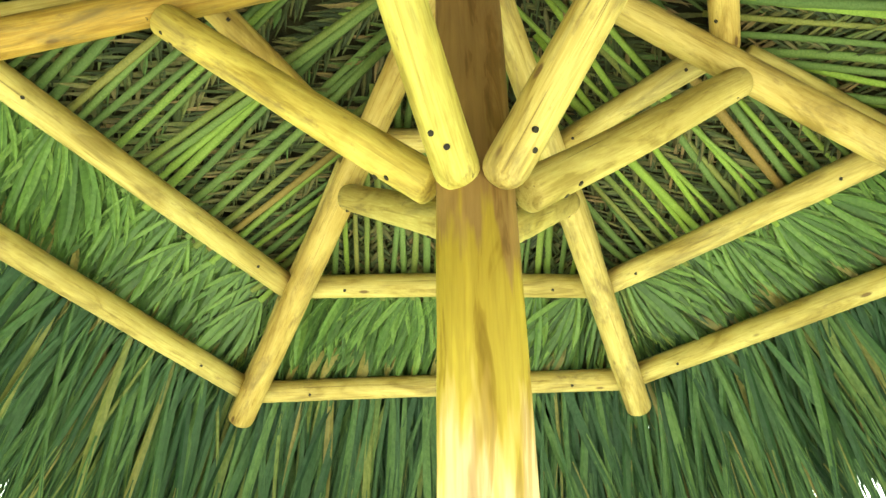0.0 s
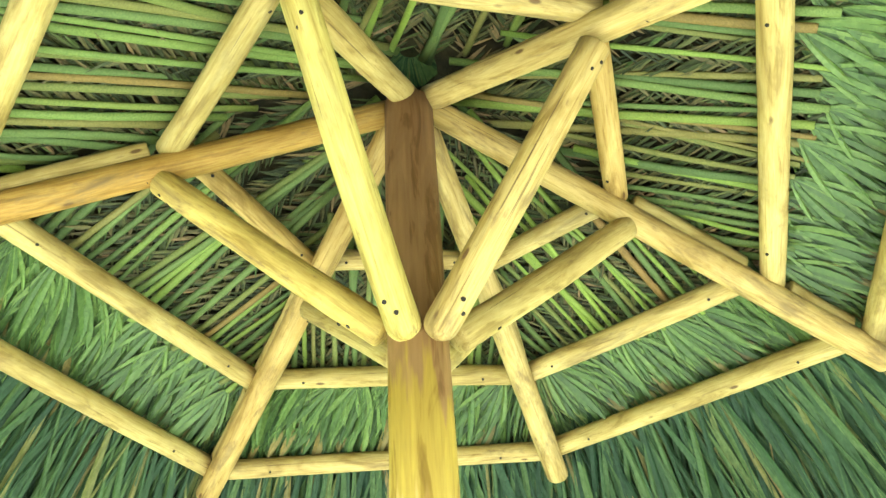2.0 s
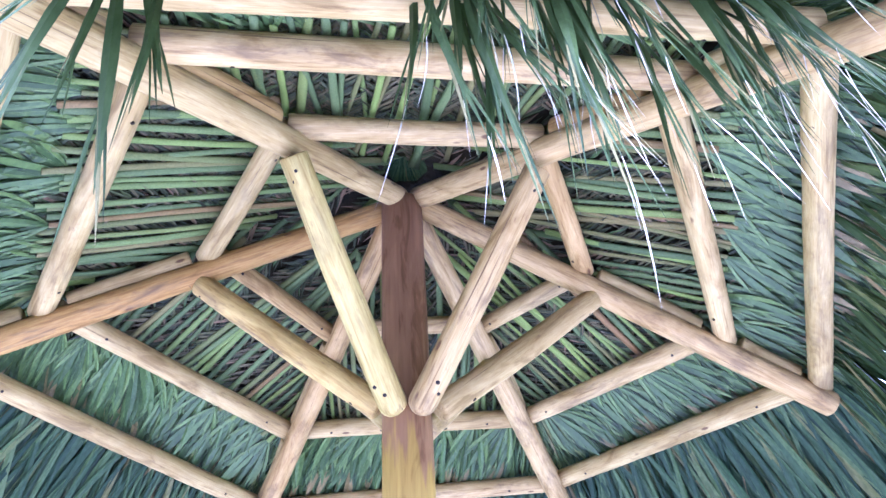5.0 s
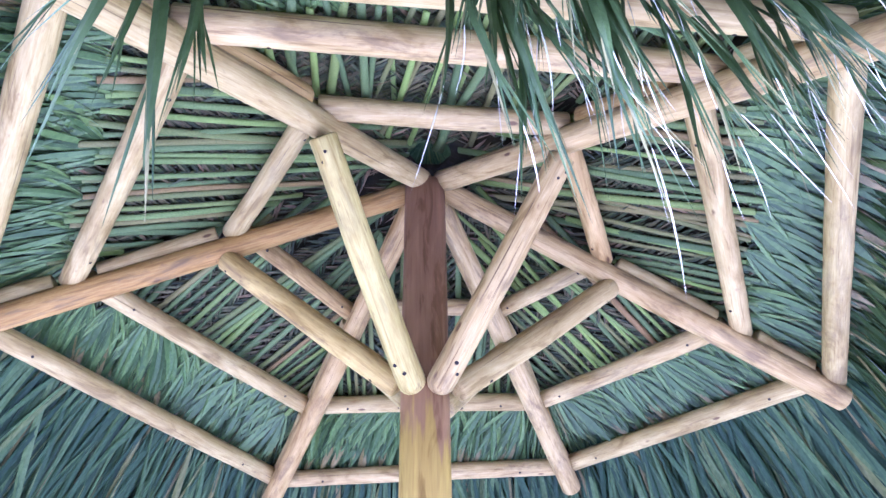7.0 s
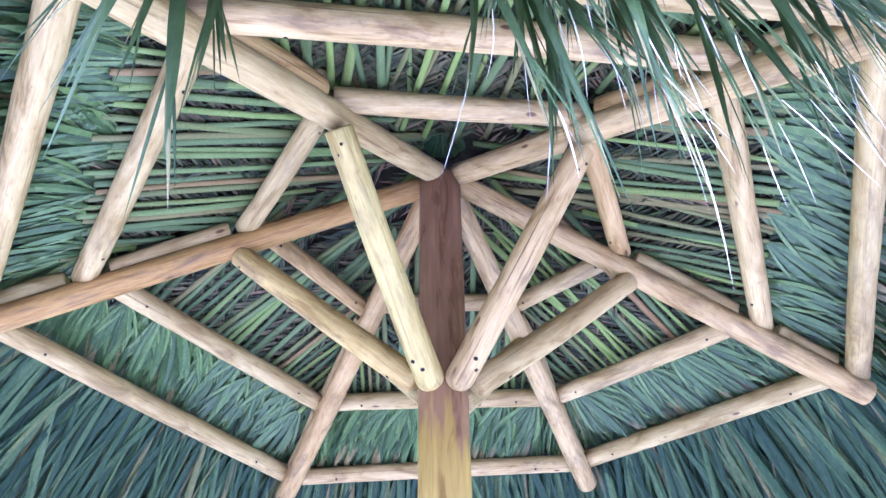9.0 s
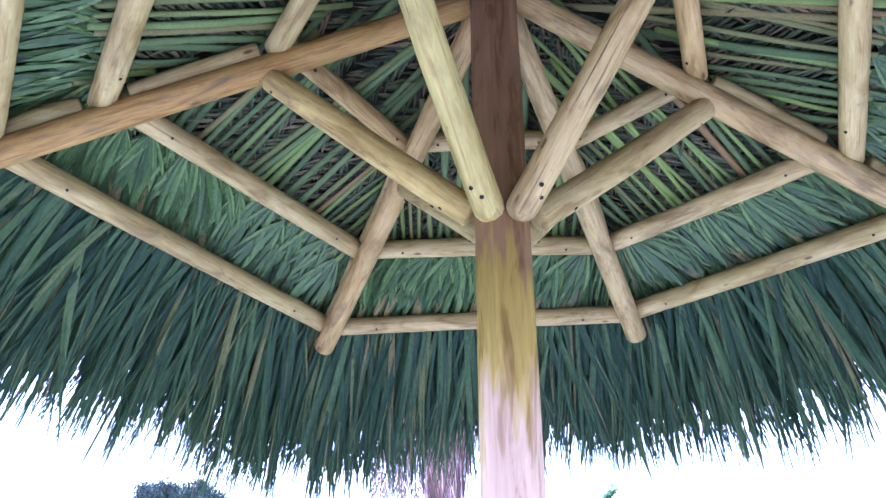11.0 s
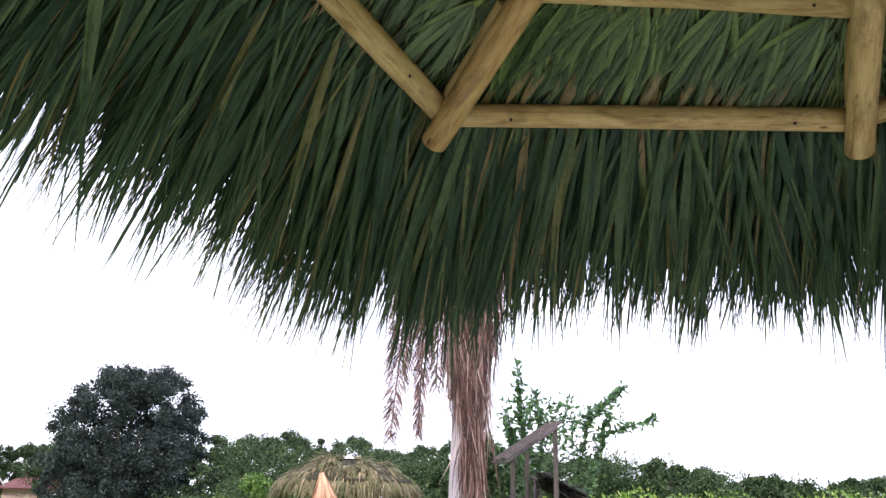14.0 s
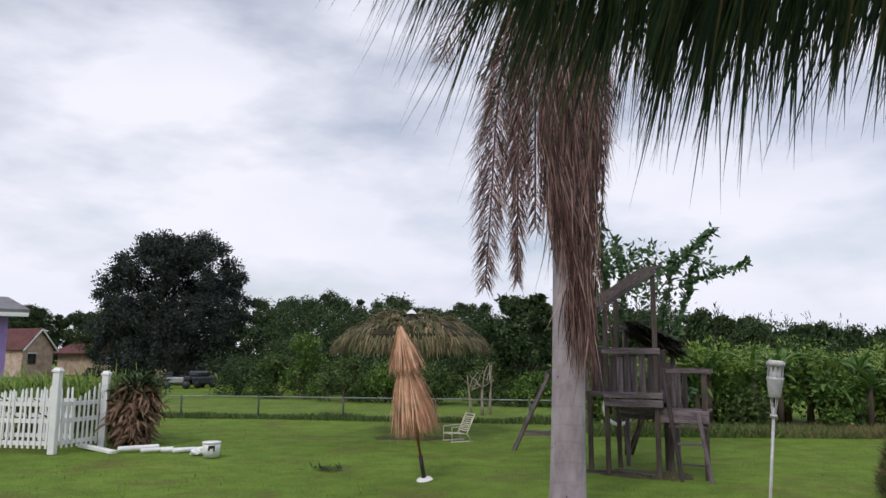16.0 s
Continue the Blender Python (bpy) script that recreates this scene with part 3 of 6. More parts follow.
# thatch, sector by sector
bed_geo, shag, eave_rest, fibres, corner, front_rest, single = [], Strips(), Strips(), Strips(), Strips(), Strips(), 0
for i in range(6):
    A, B = on_rafter(i, 1.0), on_rafter(i + 1, 1.0)
    ca, cb = Vector((A.x, A.y, 0)), Vector((B.x, B.y, 0))
    c = (cb - ca).normalized()
    nrm = Vector((c.y, -c.x, 0))
    nrm = -nrm if nrm.dot(ca) < 0 else nrm
    v1 = ca.dot(nrm)
    ua, ub = ca.dot(c) / v1, cb.dot(c) / v1
    # the sector's plane, through the peak and both rafters
    peak = 0.5 * (on_rafter(i, 0).z + on_rafter(i + 1, 0).z)
    fa, fb = (A.z - peak) / v1, (B.z - peak) / v1
    gu = (fb - fa) / (ub - ua)
    gv = fa - gu * ua
    slope = Vector((nrm.x, nrm.y, gv)).normalized()
    across = Vector((c.x, c.y, gu)).normalized()
    lift = across.cross(slope)
    lift = -lift if lift.z < 0 else lift

    def at(u, v, h):
        return Vector((c.x * u + nrm.x * v, c.y * u + nrm.y * v, peak + gu * u + gv * v)) + lift * h

    # added sheet that closes the roof; its dark colour paints the shade between fronds
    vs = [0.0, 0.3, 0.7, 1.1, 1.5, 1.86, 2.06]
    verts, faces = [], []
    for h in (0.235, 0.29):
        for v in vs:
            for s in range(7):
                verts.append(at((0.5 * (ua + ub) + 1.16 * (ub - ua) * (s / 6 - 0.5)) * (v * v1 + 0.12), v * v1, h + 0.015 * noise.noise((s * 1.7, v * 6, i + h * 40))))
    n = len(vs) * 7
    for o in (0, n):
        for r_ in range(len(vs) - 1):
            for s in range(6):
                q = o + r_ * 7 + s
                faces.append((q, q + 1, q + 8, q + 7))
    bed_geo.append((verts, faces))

    # fronds: each a stem lying down the slope on the ring poles, with leaflets on both sides and a fan at its foot
    vm = 0.5 * sum(RINGS[1][i]) * v1
    spread = vm * (ub - ua)
    count = int(spread / 0.049)
    for j in range(count):
        u = vm * ua + spread * (j + 0.5 + rng.uniform(-0.2, 0.2)) / count
        lean = rng.gauss(0, 0.05)
        v_foot = vm + rng.uniform(0.02, 0.10)
        v_head = max(abs(u) / (abs(ua) if u < 0 else abs(ub)) - 0.08, 0.05) + rng.uniform(0, 0.05)
        h0 = POLE_LIFT + 0.058 + rng.uniform(0, 0.03)
        pts, rad = [], []
        wide = rng.uniform(0.65, 1.3)
        for s in range(7):
            f = s / 6
            v = v_head + (v_foot - v_head) * f
            pts.append(at(u + lean * (v - vm) * 1.5, v, h0 + 0.008 * math.sin(f * 5 + j)))
            rad.append((0.0162 - 0.003 * f) * wide)
        frond = solid("frond", tube(pts, rad, 7, True, 0.5), STEM, hut, None, True)
        leaves, dry = Strips(), Strips()
        steps = max(3, int((v_foot - v_head) / 0.023))
        for s in range(steps):
            v = v_head + (v_foot - v_head) * (s + rng.random()) / steps
            for sg in (-1, 1):
                ang = radians(rng.uniform(26, 52)) * sg
                d = slope * math.cos(ang) + c * math.sin(ang) + lift * rng.uniform(0.0, 0.3)
                dry.leaf(at(u + lean * (v - vm), v, h0 + 0.012), d, rng.uniform(0.06, 0.17), rng.uniform(0.009, 0.022), 0.0, lift, 3, 0.5)
        # pleated fans in the zone between middle and outer ring, one above the other
        for step, rows in ((-0.03, 11), (0.12, 10), (0.26, 9)):
            base = at(u + rng.uniform(-0.02, 0.02), v_foot + step + rng.uniform(-0.04, 0.04), h0 + 0.006 + 0.15 * max(step, 0))
            bias = (16 if i % 2 else -16) + 24 * noise.noise((u * 2.0, i * 3.1, step * 2)) + rng.gauss(0, 4)
            reach, half = rng.uniform(0.32, 0.48), rng.uniform(24, 44)
            pitch = 2 * half / (rows - 1)
            for s in range(rows):
                f = 2 * s / (rows - 1) - 1
                ang = radians(half * f + bias + rng.uniform(-1.5, 1.5))
                d = slope * math.cos(ang) + c * math.sin(ang) + lift * (rng.uniform(-0.15, -0.03) + (0.07 if s % 2 else 0.0))
                long = reach * (1 - 0.3 * f * f) * rng.uniform(0.86, 1.08)
                leaves.leaf(base, d, long, long * radians(pitch) * rng.uniform(0.65, 0.95), rng.uniform(0.1, 0.5), lift, 5, 0.8, 0.68, 1.2 * f + rng.uniform(-0.5, 0.5))
        tagged(solid("leaf_fan", leaves.geo(), LEAF, frond), kind="stuff")
        tagged(solid("dry_foliage", dry.geo(), LEAF_DRY, frond), kind="stuff")

    # fans beside the rafters, which fill the corners
    for edge in (ua, ub):
        for v in (vm - 0.02, vm + 0.08, vm + 0.18, vm + 0.28, vm + 0.38):
            for k in range(20):
                f = 2 * k / 19 - 1
                ang = radians(40 * f + 20 * (1 if edge > 0 else -1) + rng.uniform(-3, 3))
                d = slope * math.cos(ang) + c * math.sin(ang) + lift * rng.uniform(-0.14, 0.02)
                corner.leaf(at(edge * v * rng.uniform(0.93, 1.0), v, POLE_LIFT + 0.09 + rng.uniform(0, 0.03)), d, rng.uniform(0.2, 0.34), rng.uniform(0.016, 0.028), 0.4, lift, 4, 0.6, 0.5, f)

    # eave: long leaves that hang over the outer ring
    vo = 0.5 * sum(RINGS[2][i]) * v1
    width = vo * (ub - ua)
    near = i in (3, 4, 5)
    for j in range(int(width / (0.0075 if near else 0.0020))):
        e = rng.random()
        if j % 9 == 0:
            e = rng.choice((0.14 * e, 1 - 0.14 * e))
        u = vo * ua + width * e
        layer = j % 4
        ang = rng.gauss(0, 0.24) + u / vo * 0.7
        st = (rng.uniform(0.72, 1.02), rng.uniform(0.55, 0.85), rng.uniform(0.42, 0.7), rng.uniform(0.40, 0.6))[layer]
        long = (rng.uniform(0.84, 1.14) + 0.03 * layer) * ((1.0 if i == 1 else 1.03) + (0.24 * (abs(u) / vo / max(abs(ua), abs(ub))) ** 2 if (i == 1 and u > 0) or (i == 2 and u < 0) else 0.0))
        wide = rng.uniform(0.016, 0.050)
        if near:
            # over the front most leaves stick out; in a few places broken bunches hang straight down
            x_here = at(u, vo, 0).x
            bunch = sum(k * math.exp(-((x_here - x0) / w0) ** 2) for x0, w0, k in ((0.27, 0.085, 0.95), (0.585, 0.10, 0.95), (0.90, 0.12, 1.0), (-0.56, 0.08, 0.3), (0.42, 0.3, 0.2)))
            wide = rng.uniform(0.014, 0.042)
            ang = rng.gauss(0, 0.16) + u / vo * 0.5
            if i == 4 and rng.random() < bunch:
                st = rng.uniform(1.08, 1.45)
                ang = rng.gauss(0.1, 0.5)
                long = rng.uniform(0.50, 0.98)
            else:
                st = rng.uniform(0.40, 0.72) if i == 4 else st + 0.2
                long = rng.uniform(0.6, 0.85)
        d = (nrm * math.cos(ang) + c * math.sin(ang)) * math.cos(st) + Vector((0, 0, -math.sin(st)))
        if near and st > 1.05 and i == 4:
            d = Vector((rng.gauss(0.06, 0.13), rng.gauss(-0.16, 0.14), -1))
        p = at(u, vo + (rng.uniform(0.02, 0.07) if layer == 0 else -rng.uniform(0.0, 0.14)), POLE_LIFT + 0.045 + 0.06 * layer + rng.uniform(0, 0.04))
        own = i == 4 and single < 290
        leaf_set = Strips() if own else (front_rest if near else eave_rest)
        nodes = leaf_set.leaf(p, d, long * (0.90 if near else 0.86), wide, rng.uniform(0.1, 0.5) if near else rng.uniform(0.25, 0.95), Vector((nrm.x + rng.gauss(0, 0.3), nrm.y + rng.gauss(0, 0.3), 0.8)), 6, 0.35, 0.4, rng.uniform(-0.35, 0.35))
        # the blade's end is split into thin threads
        for k in range(4 if wide > 0.03 else 3):
            q, dq, sq = nodes[rng.choice((3, 4, 4))]
            leaf_set.leaf(q + sq * rng.uniform(-0.3, 0.3) * wide, dq + sq * rng.gauss(0, 0.07), long * rng.uniform(0.36, 0.54), wide * rng.uniform(0.16, 0.3), 0.5, Vector((nrm.x, nrm.y, 0.8)), 3)
        if near and 0.1 < x_here < 1.1 and long > 0.55 and st > 1.0 and rng.random() < 0.9:
            q, dq, sq = nodes[rng.choice((4, 5, 6))]
            fibres.leaf(q, dq * 0.6 + Vector((rng.gauss(0, 0.12), rng.gauss(0, 0.12), -0.6)), rng.uniform(0.12, 0.34), rng.uniform(0.002, 0.0045), rng.uniform(0.0, 1.0), Vector((nrm.x, nrm.y, 0.3)), 4, 0.2, 0.3, rng.uniform(-1, 1))
        if own:
            single += 1
            solid("eave_leaf", leaf_set.geo(), LEAF_FRONT_SHADED, hut)
    # weathered shag on top of the roof
    for j in range(520):
        v = vo * math.sqrt(rng.random())
        u = v * (ua + (ub - ua) * rng.random())
        d = slope + c * rng.gauss(0, 0.25) + lift * rng.uniform(0.02, 0.16)
        shag.leaf(at(u, v, 0.29), d, rng.uniform(0.4, 0.75), rng.uniform(0.026, 0.045), 0.4, lift, 3)
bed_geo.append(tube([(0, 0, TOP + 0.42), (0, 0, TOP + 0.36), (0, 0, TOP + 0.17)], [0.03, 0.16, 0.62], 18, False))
tagged(solid("thatch_shade_sheet", merge(bed_geo), THATCH_SHADE, hut), kind="stuff")
tagged(solid("roof_thatch", shag.geo(), LEAF_EAVE_SHADED, hut), kind="stuff")
tagged(solid("eave_leaves", eave_rest.geo(), LEAF_EAVE_SHADED, hut), kind="stuff")
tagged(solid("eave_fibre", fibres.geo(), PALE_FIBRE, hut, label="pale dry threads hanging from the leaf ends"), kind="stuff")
tagged(solid("front_eave_leaves", front_rest.geo(), LEAF_FRONT_SHADED, hut), kind="stuff")
tagged(solid("corner_thatch", corner.geo(), LEAF, hut), kind="stuff")
crown_cap = Strips()
for k in range(60):
    a = rng.uniform(0, 2 * math.pi)
    crown_cap.leaf((0.05 * math.cos(a), 0.05 * math.sin(a), TOP + 0.34), (math.cos(a), math.sin(a), -0.35), rng.uniform(0.3, 0.6), 0.06, 0.3, (0, 0, 1), 3)
tagged(solid("ridge_cap", crown_cap.geo(), LEAF_EAVE_SHADED, hut), kind="stuff")

# ---- the garden ----
rng = random.Random(23)


def ground_height(x, y):
    return 0.018 * noise.noise((x * 0.12, y * 0.12, 3.1)) * min(1.0, max(0.0, (abs(x - 1.8) + abs(y) - 8.0) / 6.0))


# lawn: one sheet, fine near the hut and coarse towards the horizon
axis_x = [-900, -400, -200, -110, -60, -40] + [-30 + 1.0 * k for k in range(46)] + [20, 30, 45, 70, 120, 220, 450, 900]
axis_y = [-900, -300, -120, -50, -20, -10, -6, -4] + [-2 + 0.9 * k for k in range(40)] + [38, 44, 52, 62, 80, 110, 160, 260, 500, 900]
verts = [(x, y, ground_height(x, y) if abs(x) < 50 and -10 < y < 60 else 0.0) for y in axis_y for x in axis_x]
w = len(axis_x)
faces = [(r * w + k, r * w + k + 1, (r + 1) * w + k + 1, (r + 1) * w + k) for r in range(len(axis_y) - 1) for k in range(w - 1)]
tagged(solid("ground", (verts, faces), LAWN, None, None, True), "mown green lawn with a few bare patches", "lawn", kind="structure")

# pale slab round the hut, unseen, added to bounce light up under the roof
verts = []
for z in (-0.08, 0.012):
    verts += [(-5.2, -9.5, z), (9.0, -9.5, z), (9.0, 3.6, z), (-5.2, 3.6, z)]
terrace = solid("terrace", (verts, [(3, 2, 1, 0), (4, 5, 6, 7), (0, 1, 5, 4), (1, 2, 6, 5), (2, 3, 7, 6), (3, 0, 4, 7)]), PALE_BOUNCE)
tagged(terrace, "unseen pale slab under the hut, added to bounce light upward", "terrace", kind="structure")

# unseen plain wall behind, added to close the terrace and block low light
verts = []
for z in (-0.1, 3.4):
    verts += [(-9.0, -7.3, z), (12.0, -7.3, z), (12.0, -7.0, z), (-9.0, -7.0, z)]
blocker_wall = solid("wall_light_blocker", (verts, [(3, 2, 1, 0), (4, 5, 6, 7), (0, 1, 5, 4), (1, 2, 6, 5), (2, 3, 7, 6), (3, 0, 4, 7)]), BLOCKER_RENDER)
tagged(blocker_wall, "unseen plain wall added behind the terrace to block low light", "wall", kind="structure")

blades = Strips()
for k in range(42000):
    d = 5.0 + 14 * rng.random() ** 1.4
    a = radians(rng.uniform(52, 132))
    x, y = d * math.cos(a), d * math.sin(a)
    tall = rng.uniform(0.02, 0.05) * (1 + 0.8 * noise.noise((x, y, 0)))
    blades.card((x, y, ground_height(x, y) - 0.005), (rng.gauss(0, 0.35), rng.gauss(0, 0.35), 1), (rng.uniform(-1, 1), rng.uniform(-1, 1), 0), tall, 0.007)
tagged(solid("lawn_grass", blades.geo(), BLADE), "short grass blades of the lawn", "grass", kind="stuff")


def branch(p, d, length, r, n, rng, bend=0.25, up=0.06):
    pts, rad = [Vector(p)], [r]
    d = Vector(d).normalized()
    for i in range(n):
        d = (d + Vector((rng.gauss(0, bend), rng.gauss(0, bend), rng.gauss(0, bend * 0.6) + up))).normalized()
        pts.append(pts[-1] + d * (length / n))
        rad.append(r * (1 - 0.8 * (i + 1) / n))
    return pts, rad


def clumps(strips, centres, per, size, leaf, rng, flat=0.8):
    """Many small pointed leaves round each centre."""
    for c, r in centres:
        for k in range(per):
            o = rand_unit(rng) * (1.3 * r * rng.random() ** 0.8)
            o.z *= flat
            ax = (o.normalized() * 0.7 + rand_unit(rng)).normalized()
            strips.card(Vector(c) + o, ax, ax.cross(rand_unit(rng)).normalized(), leaf * rng.uniform(0.6, 1.3), leaf * size * rng.uniform(0.7, 1.2))


def broad_tree(name, label, spot, height, spread, trunk_r, leaf, per, count, material, rng, bark, low=0.25, group=""):
    tree = thing(name, label, "tree", pose(*spot), group)
    geo = [tube(*branch((0, 0, -0.1), (0, 0, 1), height * 0.55, trunk_r, 5, rng, 0.08), 10)]
    centres = []
    for k in range(count):
        a = rng.uniform(0, 2 * math.pi)
        f = rng.random()
        z = height * (low + (1 - low) * f)
        ring = spread * math.sqrt(max(0.05, 1 - ((f - 0.32) / 0.72) ** 2)) * rng.uniform(0.35, 1.0) * (1 + 0.4 * noise.noise((math.cos(a) * 1.9, math.sin(a) * 1.9, f * 4 + height)))
        centres.append((Vector((ring * math.cos(a), ring * math.sin(a), min(z, height))), spread * rng.uniform(0.07, 0.19)))
    # proud lumps that break the outline
    for k in range(count // 3):
        a, f = rng.uniform(0, 2 * math.pi), rng.random()
        ring = spread * math.sqrt(max(0.05, 1 - ((f - 0.32) / 0.72) ** 2)) * rng.uniform(0.88, 1.14)
        centres.append((Vector((ring * math.cos(a), ring * math.sin(a), height * (low + (1.02 - low) * f))), spread * rng.uniform(0.05, 0.12)))
    for c, r in centres[:14]:
        s = Vector((0, 0, height * rng.uniform(0.15, 0.4)))
        mid = s.lerp(c, 0.5) + Vector((0, 0, 0.08 * height))
        geo.append(tube([s, mid, c], [trunk_r * 0.45, trunk_r * 0.3, trunk_r * 0.08], 6))
    solid("trunk", merge(geo), bark, tree, None, True)
    st = Strips()
    clumps(st, centres, per, 0.55, leaf, rng)
    solid("crown", st.geo(), material, tree)
    return tree


# the big oak and the woodland behind the field
broad_tree("oak_tree", "large dark evergreen oak with a dense rounded crown", (-17.1, 40.6, 0), 8.1, 4.0, 0.42, 0.15, 430, 250, OAK_LEAF, rng, BARK, 0.05)
for x, y, h, s in ((-16.5, 52, 5.6, 3.0), (-13.0, 50, 5.4, 3.2), (-10.2, 51, 5.9, 3.0), (-6.0, 50, 5.6, 2.8), (-3.0, 47, 4.4, 2.5), (-0.6, 45, 4.7, 2.4), (2.6, 40, 4.7, 2.2), (5.4, 41, 4.3, 2.4), (8.4, 40, 4.0, 2.3), (11.7, 38, 3.9, 1.9), (14.0, 38, 3.5, 2.0), (16.4, 37, 3.1, 2.0), (19.0, 37, 2.9, 2.2), (22.5, 38, 3.2, 2.6), (-25.5, 55, 5.4, 4.2), (-30.5, 62, 6.0, 4.5), (-34.5, 62, 5.2, 2.6), (-38.0, 61, 5.8, 2.8), (-41.5, 63, 5.4, 3.0)):
    broad_tree("woodland_tree", "dark green woodland tree at the far edge of the field", (x, y, 0), 0.95 * h, s, 0.2, 0.16, 420, 60, FAR_LEAF, rng, BARK, 0.08, "trees of the far woodland")


def tree_line(x):
    """Height of the far wood's ragged top."""
    knots = ((-40, 4.6), (-14, 4.5), (-6, 4.4), (0, 4.0), (6, 4.3), (9, 4.1), (14, 3.2), (20, 2.6), (30, 2.5))
    for (x0, h0), (x1, h1) in zip(knots, knots[1:]):
        if x <= x1:
            break
    h = h0 + (h1 - h0) * (x - x0) / (x1 - x0)
    return 0.93 * h * (1 + 0.16 * noise.noise((x * 0.5, 1.7, 0)) + 0.10 * noise.noise((x * 1.7, 5.2, 0)))


woods = Strips()
cs = []
for k in range(620):
    x = rng.uniform(-11.5, 30)
    y = rng.uniform(36, 45) - abs(x) * 0.1
    cs.append((Vector((x, y, tree_line(x) * math.sqrt(rng.random()) * 0.92)), rng.uniform(0.35, 1.0)))
clumps(woods, cs, 210, 0.55, 0.15, rng)
# feathery shoots that break the top line
for k in range(150):
    x = rng.uniform(2, 30)
    p = Vector((x, rng.uniform(36, 42) - abs(x) * 0.1, tree_line(x) * rng.uniform(0.75, 0.95)))
    for j in range(16):
        d = (rng.gauss(0, 0.45), rng.gauss(0, 0.45), 1)
        woods.card(p + Vector((0, 0, 0.06 * j)), d, (rng.uniform(-1, 1), rng.uniform(-1, 1), 0), rng.uniform(0.15, 0.32), 0.06)
tagged(solid("far_undergrowth", woods.geo(), FAR_LEAF), "dense green undergrowth along the field edge", "bushes", kind="stuff")
# bushes beyond the wire fence: a dark belt, and brighter rounded bushes before it
belt, cs = Strips(), []
for k in range(200):
    x = rng.uniform(-10.5, 2.8)
    h = 1.9 * (0.7 + 1.1 * noise.noise((x * 0.6, 8.0, 0)))
    cs.append((Vector((x, 26 + rng.uniform(0, 4.0) - 0.15 * x, max(0.15, h * rng.random() ** 0.6))), rng.uniform(0.22, 0.6)))
clumps(belt, cs, 200, 0.55, 0.10, rng)
tagged(solid("dark_shrubs", belt.geo(), FAR_LEAF), "darker green shrubs beyond the wire fence", "bushes", kind="stuff")


def bush(x, y, h, w_, tone, label="leafy green bush beyond the wire fence", group="bushes beyond the wire fence"):
    ob = thing("field_bush", label, "bush", pose(x, y, 0), group)
    st, cs = Strips(), []
    for k in range(26):
        a, f = rng.uniform(0, 2 * math.pi), rng.random()
        r = w_ * math.sqrt(max(0.1, 1 - (f - 0.3) ** 2 / 0.55)) * rng.uniform(0.3, 0.9)
        cs.append((Vector((r * math.cos(a), r * math.sin(a), h * (0.1 + 0.85 * f))), rng.uniform(0.16, 0.34)))
    clumps(st, cs, 170, 0.5, 0.11, rng)
    solid("foliage", st.geo(), tone, ob)
    solid("stem", merge([tube(*branch((0, 0, -0.05), (rng.gauss(0, 0.4), rng.gauss(0, 0.4), 1), h * 0.7, 0.03, 4, rng), 5) for k in range(4)]), BARK, ob)


for x, y, h, w_, tone in ((-6.1, 26.0, 2.4, 0.7, SHRUB_LEAF), (-7.4, 26.8, 1.5, 0.9, WEED_LEAF), (-4.5, 25.0, 1.5, 1.0, WEED_LEAF), (-3.1, 24.6, 1.2, 0.8, SHRUB_LEAF), (-1.4, 23.8, 1.1, 0.9, WEED_LEAF), (0.4, 23.6, 1.3, 1.0, WEED_LEAF), (1.9, 23.2, 1.0, 0.9, SHRUB_LEAF)):
    bush(x, y, h, w_, tone)

for x, y, h, w_, tone in ((5.7, 16.2, 0.7, 0.40, WEED_LEAF), (7.6, 16.0, 1.1, 0.55, SHRUB_LEAF), (9.3, 15.9, 1.0, 0.5, SHRUB_LEAF), (11.3, 15.9, 1.1, 0.5, SHRUB_LEAF)):
    bush(x, y, h, w_, tone, "bright green leafy bush in the hedge row", "bushes in the hedge row")


# the row of bananas and tropical plants
def banana(spot, h, rng):
    plant = thing("banana_plant", "banana plant with long arching green leaves", "plant", pose(*spot, 0, 0, rng.uniform(0, 360)), "banana plants in the hedge row")
    geo, st = [], Strips()
    for k in range(3):
        x, y = rng.uniform(-0.4, 0.4), rng.uniform(-0.4, 0.4)
        hh = h * rng.uniform(0.45, 0.65)
        geo.append(tube([(x, y, -0.05), (x * 1.1, y * 1.1, hh)], [0.09, 0.05], 7))
        for j in range(12):
            a = rng.uniform(0, 2 * math.pi)
            el = rng.uniform(0.5, 1.3)
            st.leaf((x * 1.1, y * 1.1, hh * rng.uniform(0.75, 1.0)), (math.cos(a) * math.cos(el), math.sin(a) * math.cos(el), math.sin(el)), rng.uniform(0.6, 1.1), rng.uniform(0.09, 0.19), rng.uniform(0.9, 2.4), (0, 0, 1), 6, 0.3, 0.4)
    solid("stalk", merge(geo), BARK, plant, None, True)
    solid("leaves", st.geo(), BANANA_LEAF, plant)


for x, y, h in ((3.9, 17.2, 1.8), (4.7, 16.4, 1.9), (5.5, 17.3, 2.15), (6.3, 16.5, 1.9), (7.1, 17.2, 2.1), (7.9, 16.3, 1.95), (8.8, 16.9, 2.2), (9.8, 16.2, 2.1), (10.9, 16.6, 2.3), (3.0, 18.2, 1.8), (12.2, 16.8, 2.1)):
    banana((x, y, 0), h, rng)
hedge = Strips()
cs = []
for k in range(250):
    x = rng.uniform(2.2, 14)
    cs.append((Vector((x, 17.4 + rng.uniform(-1.1, 1.8), 0.15 + (1.25 + 0.7 * noise.noise((x * 0.8, 4.4, 0))) * rng.random() ** 0.7)), rng.uniform(0.2, 0.6)))
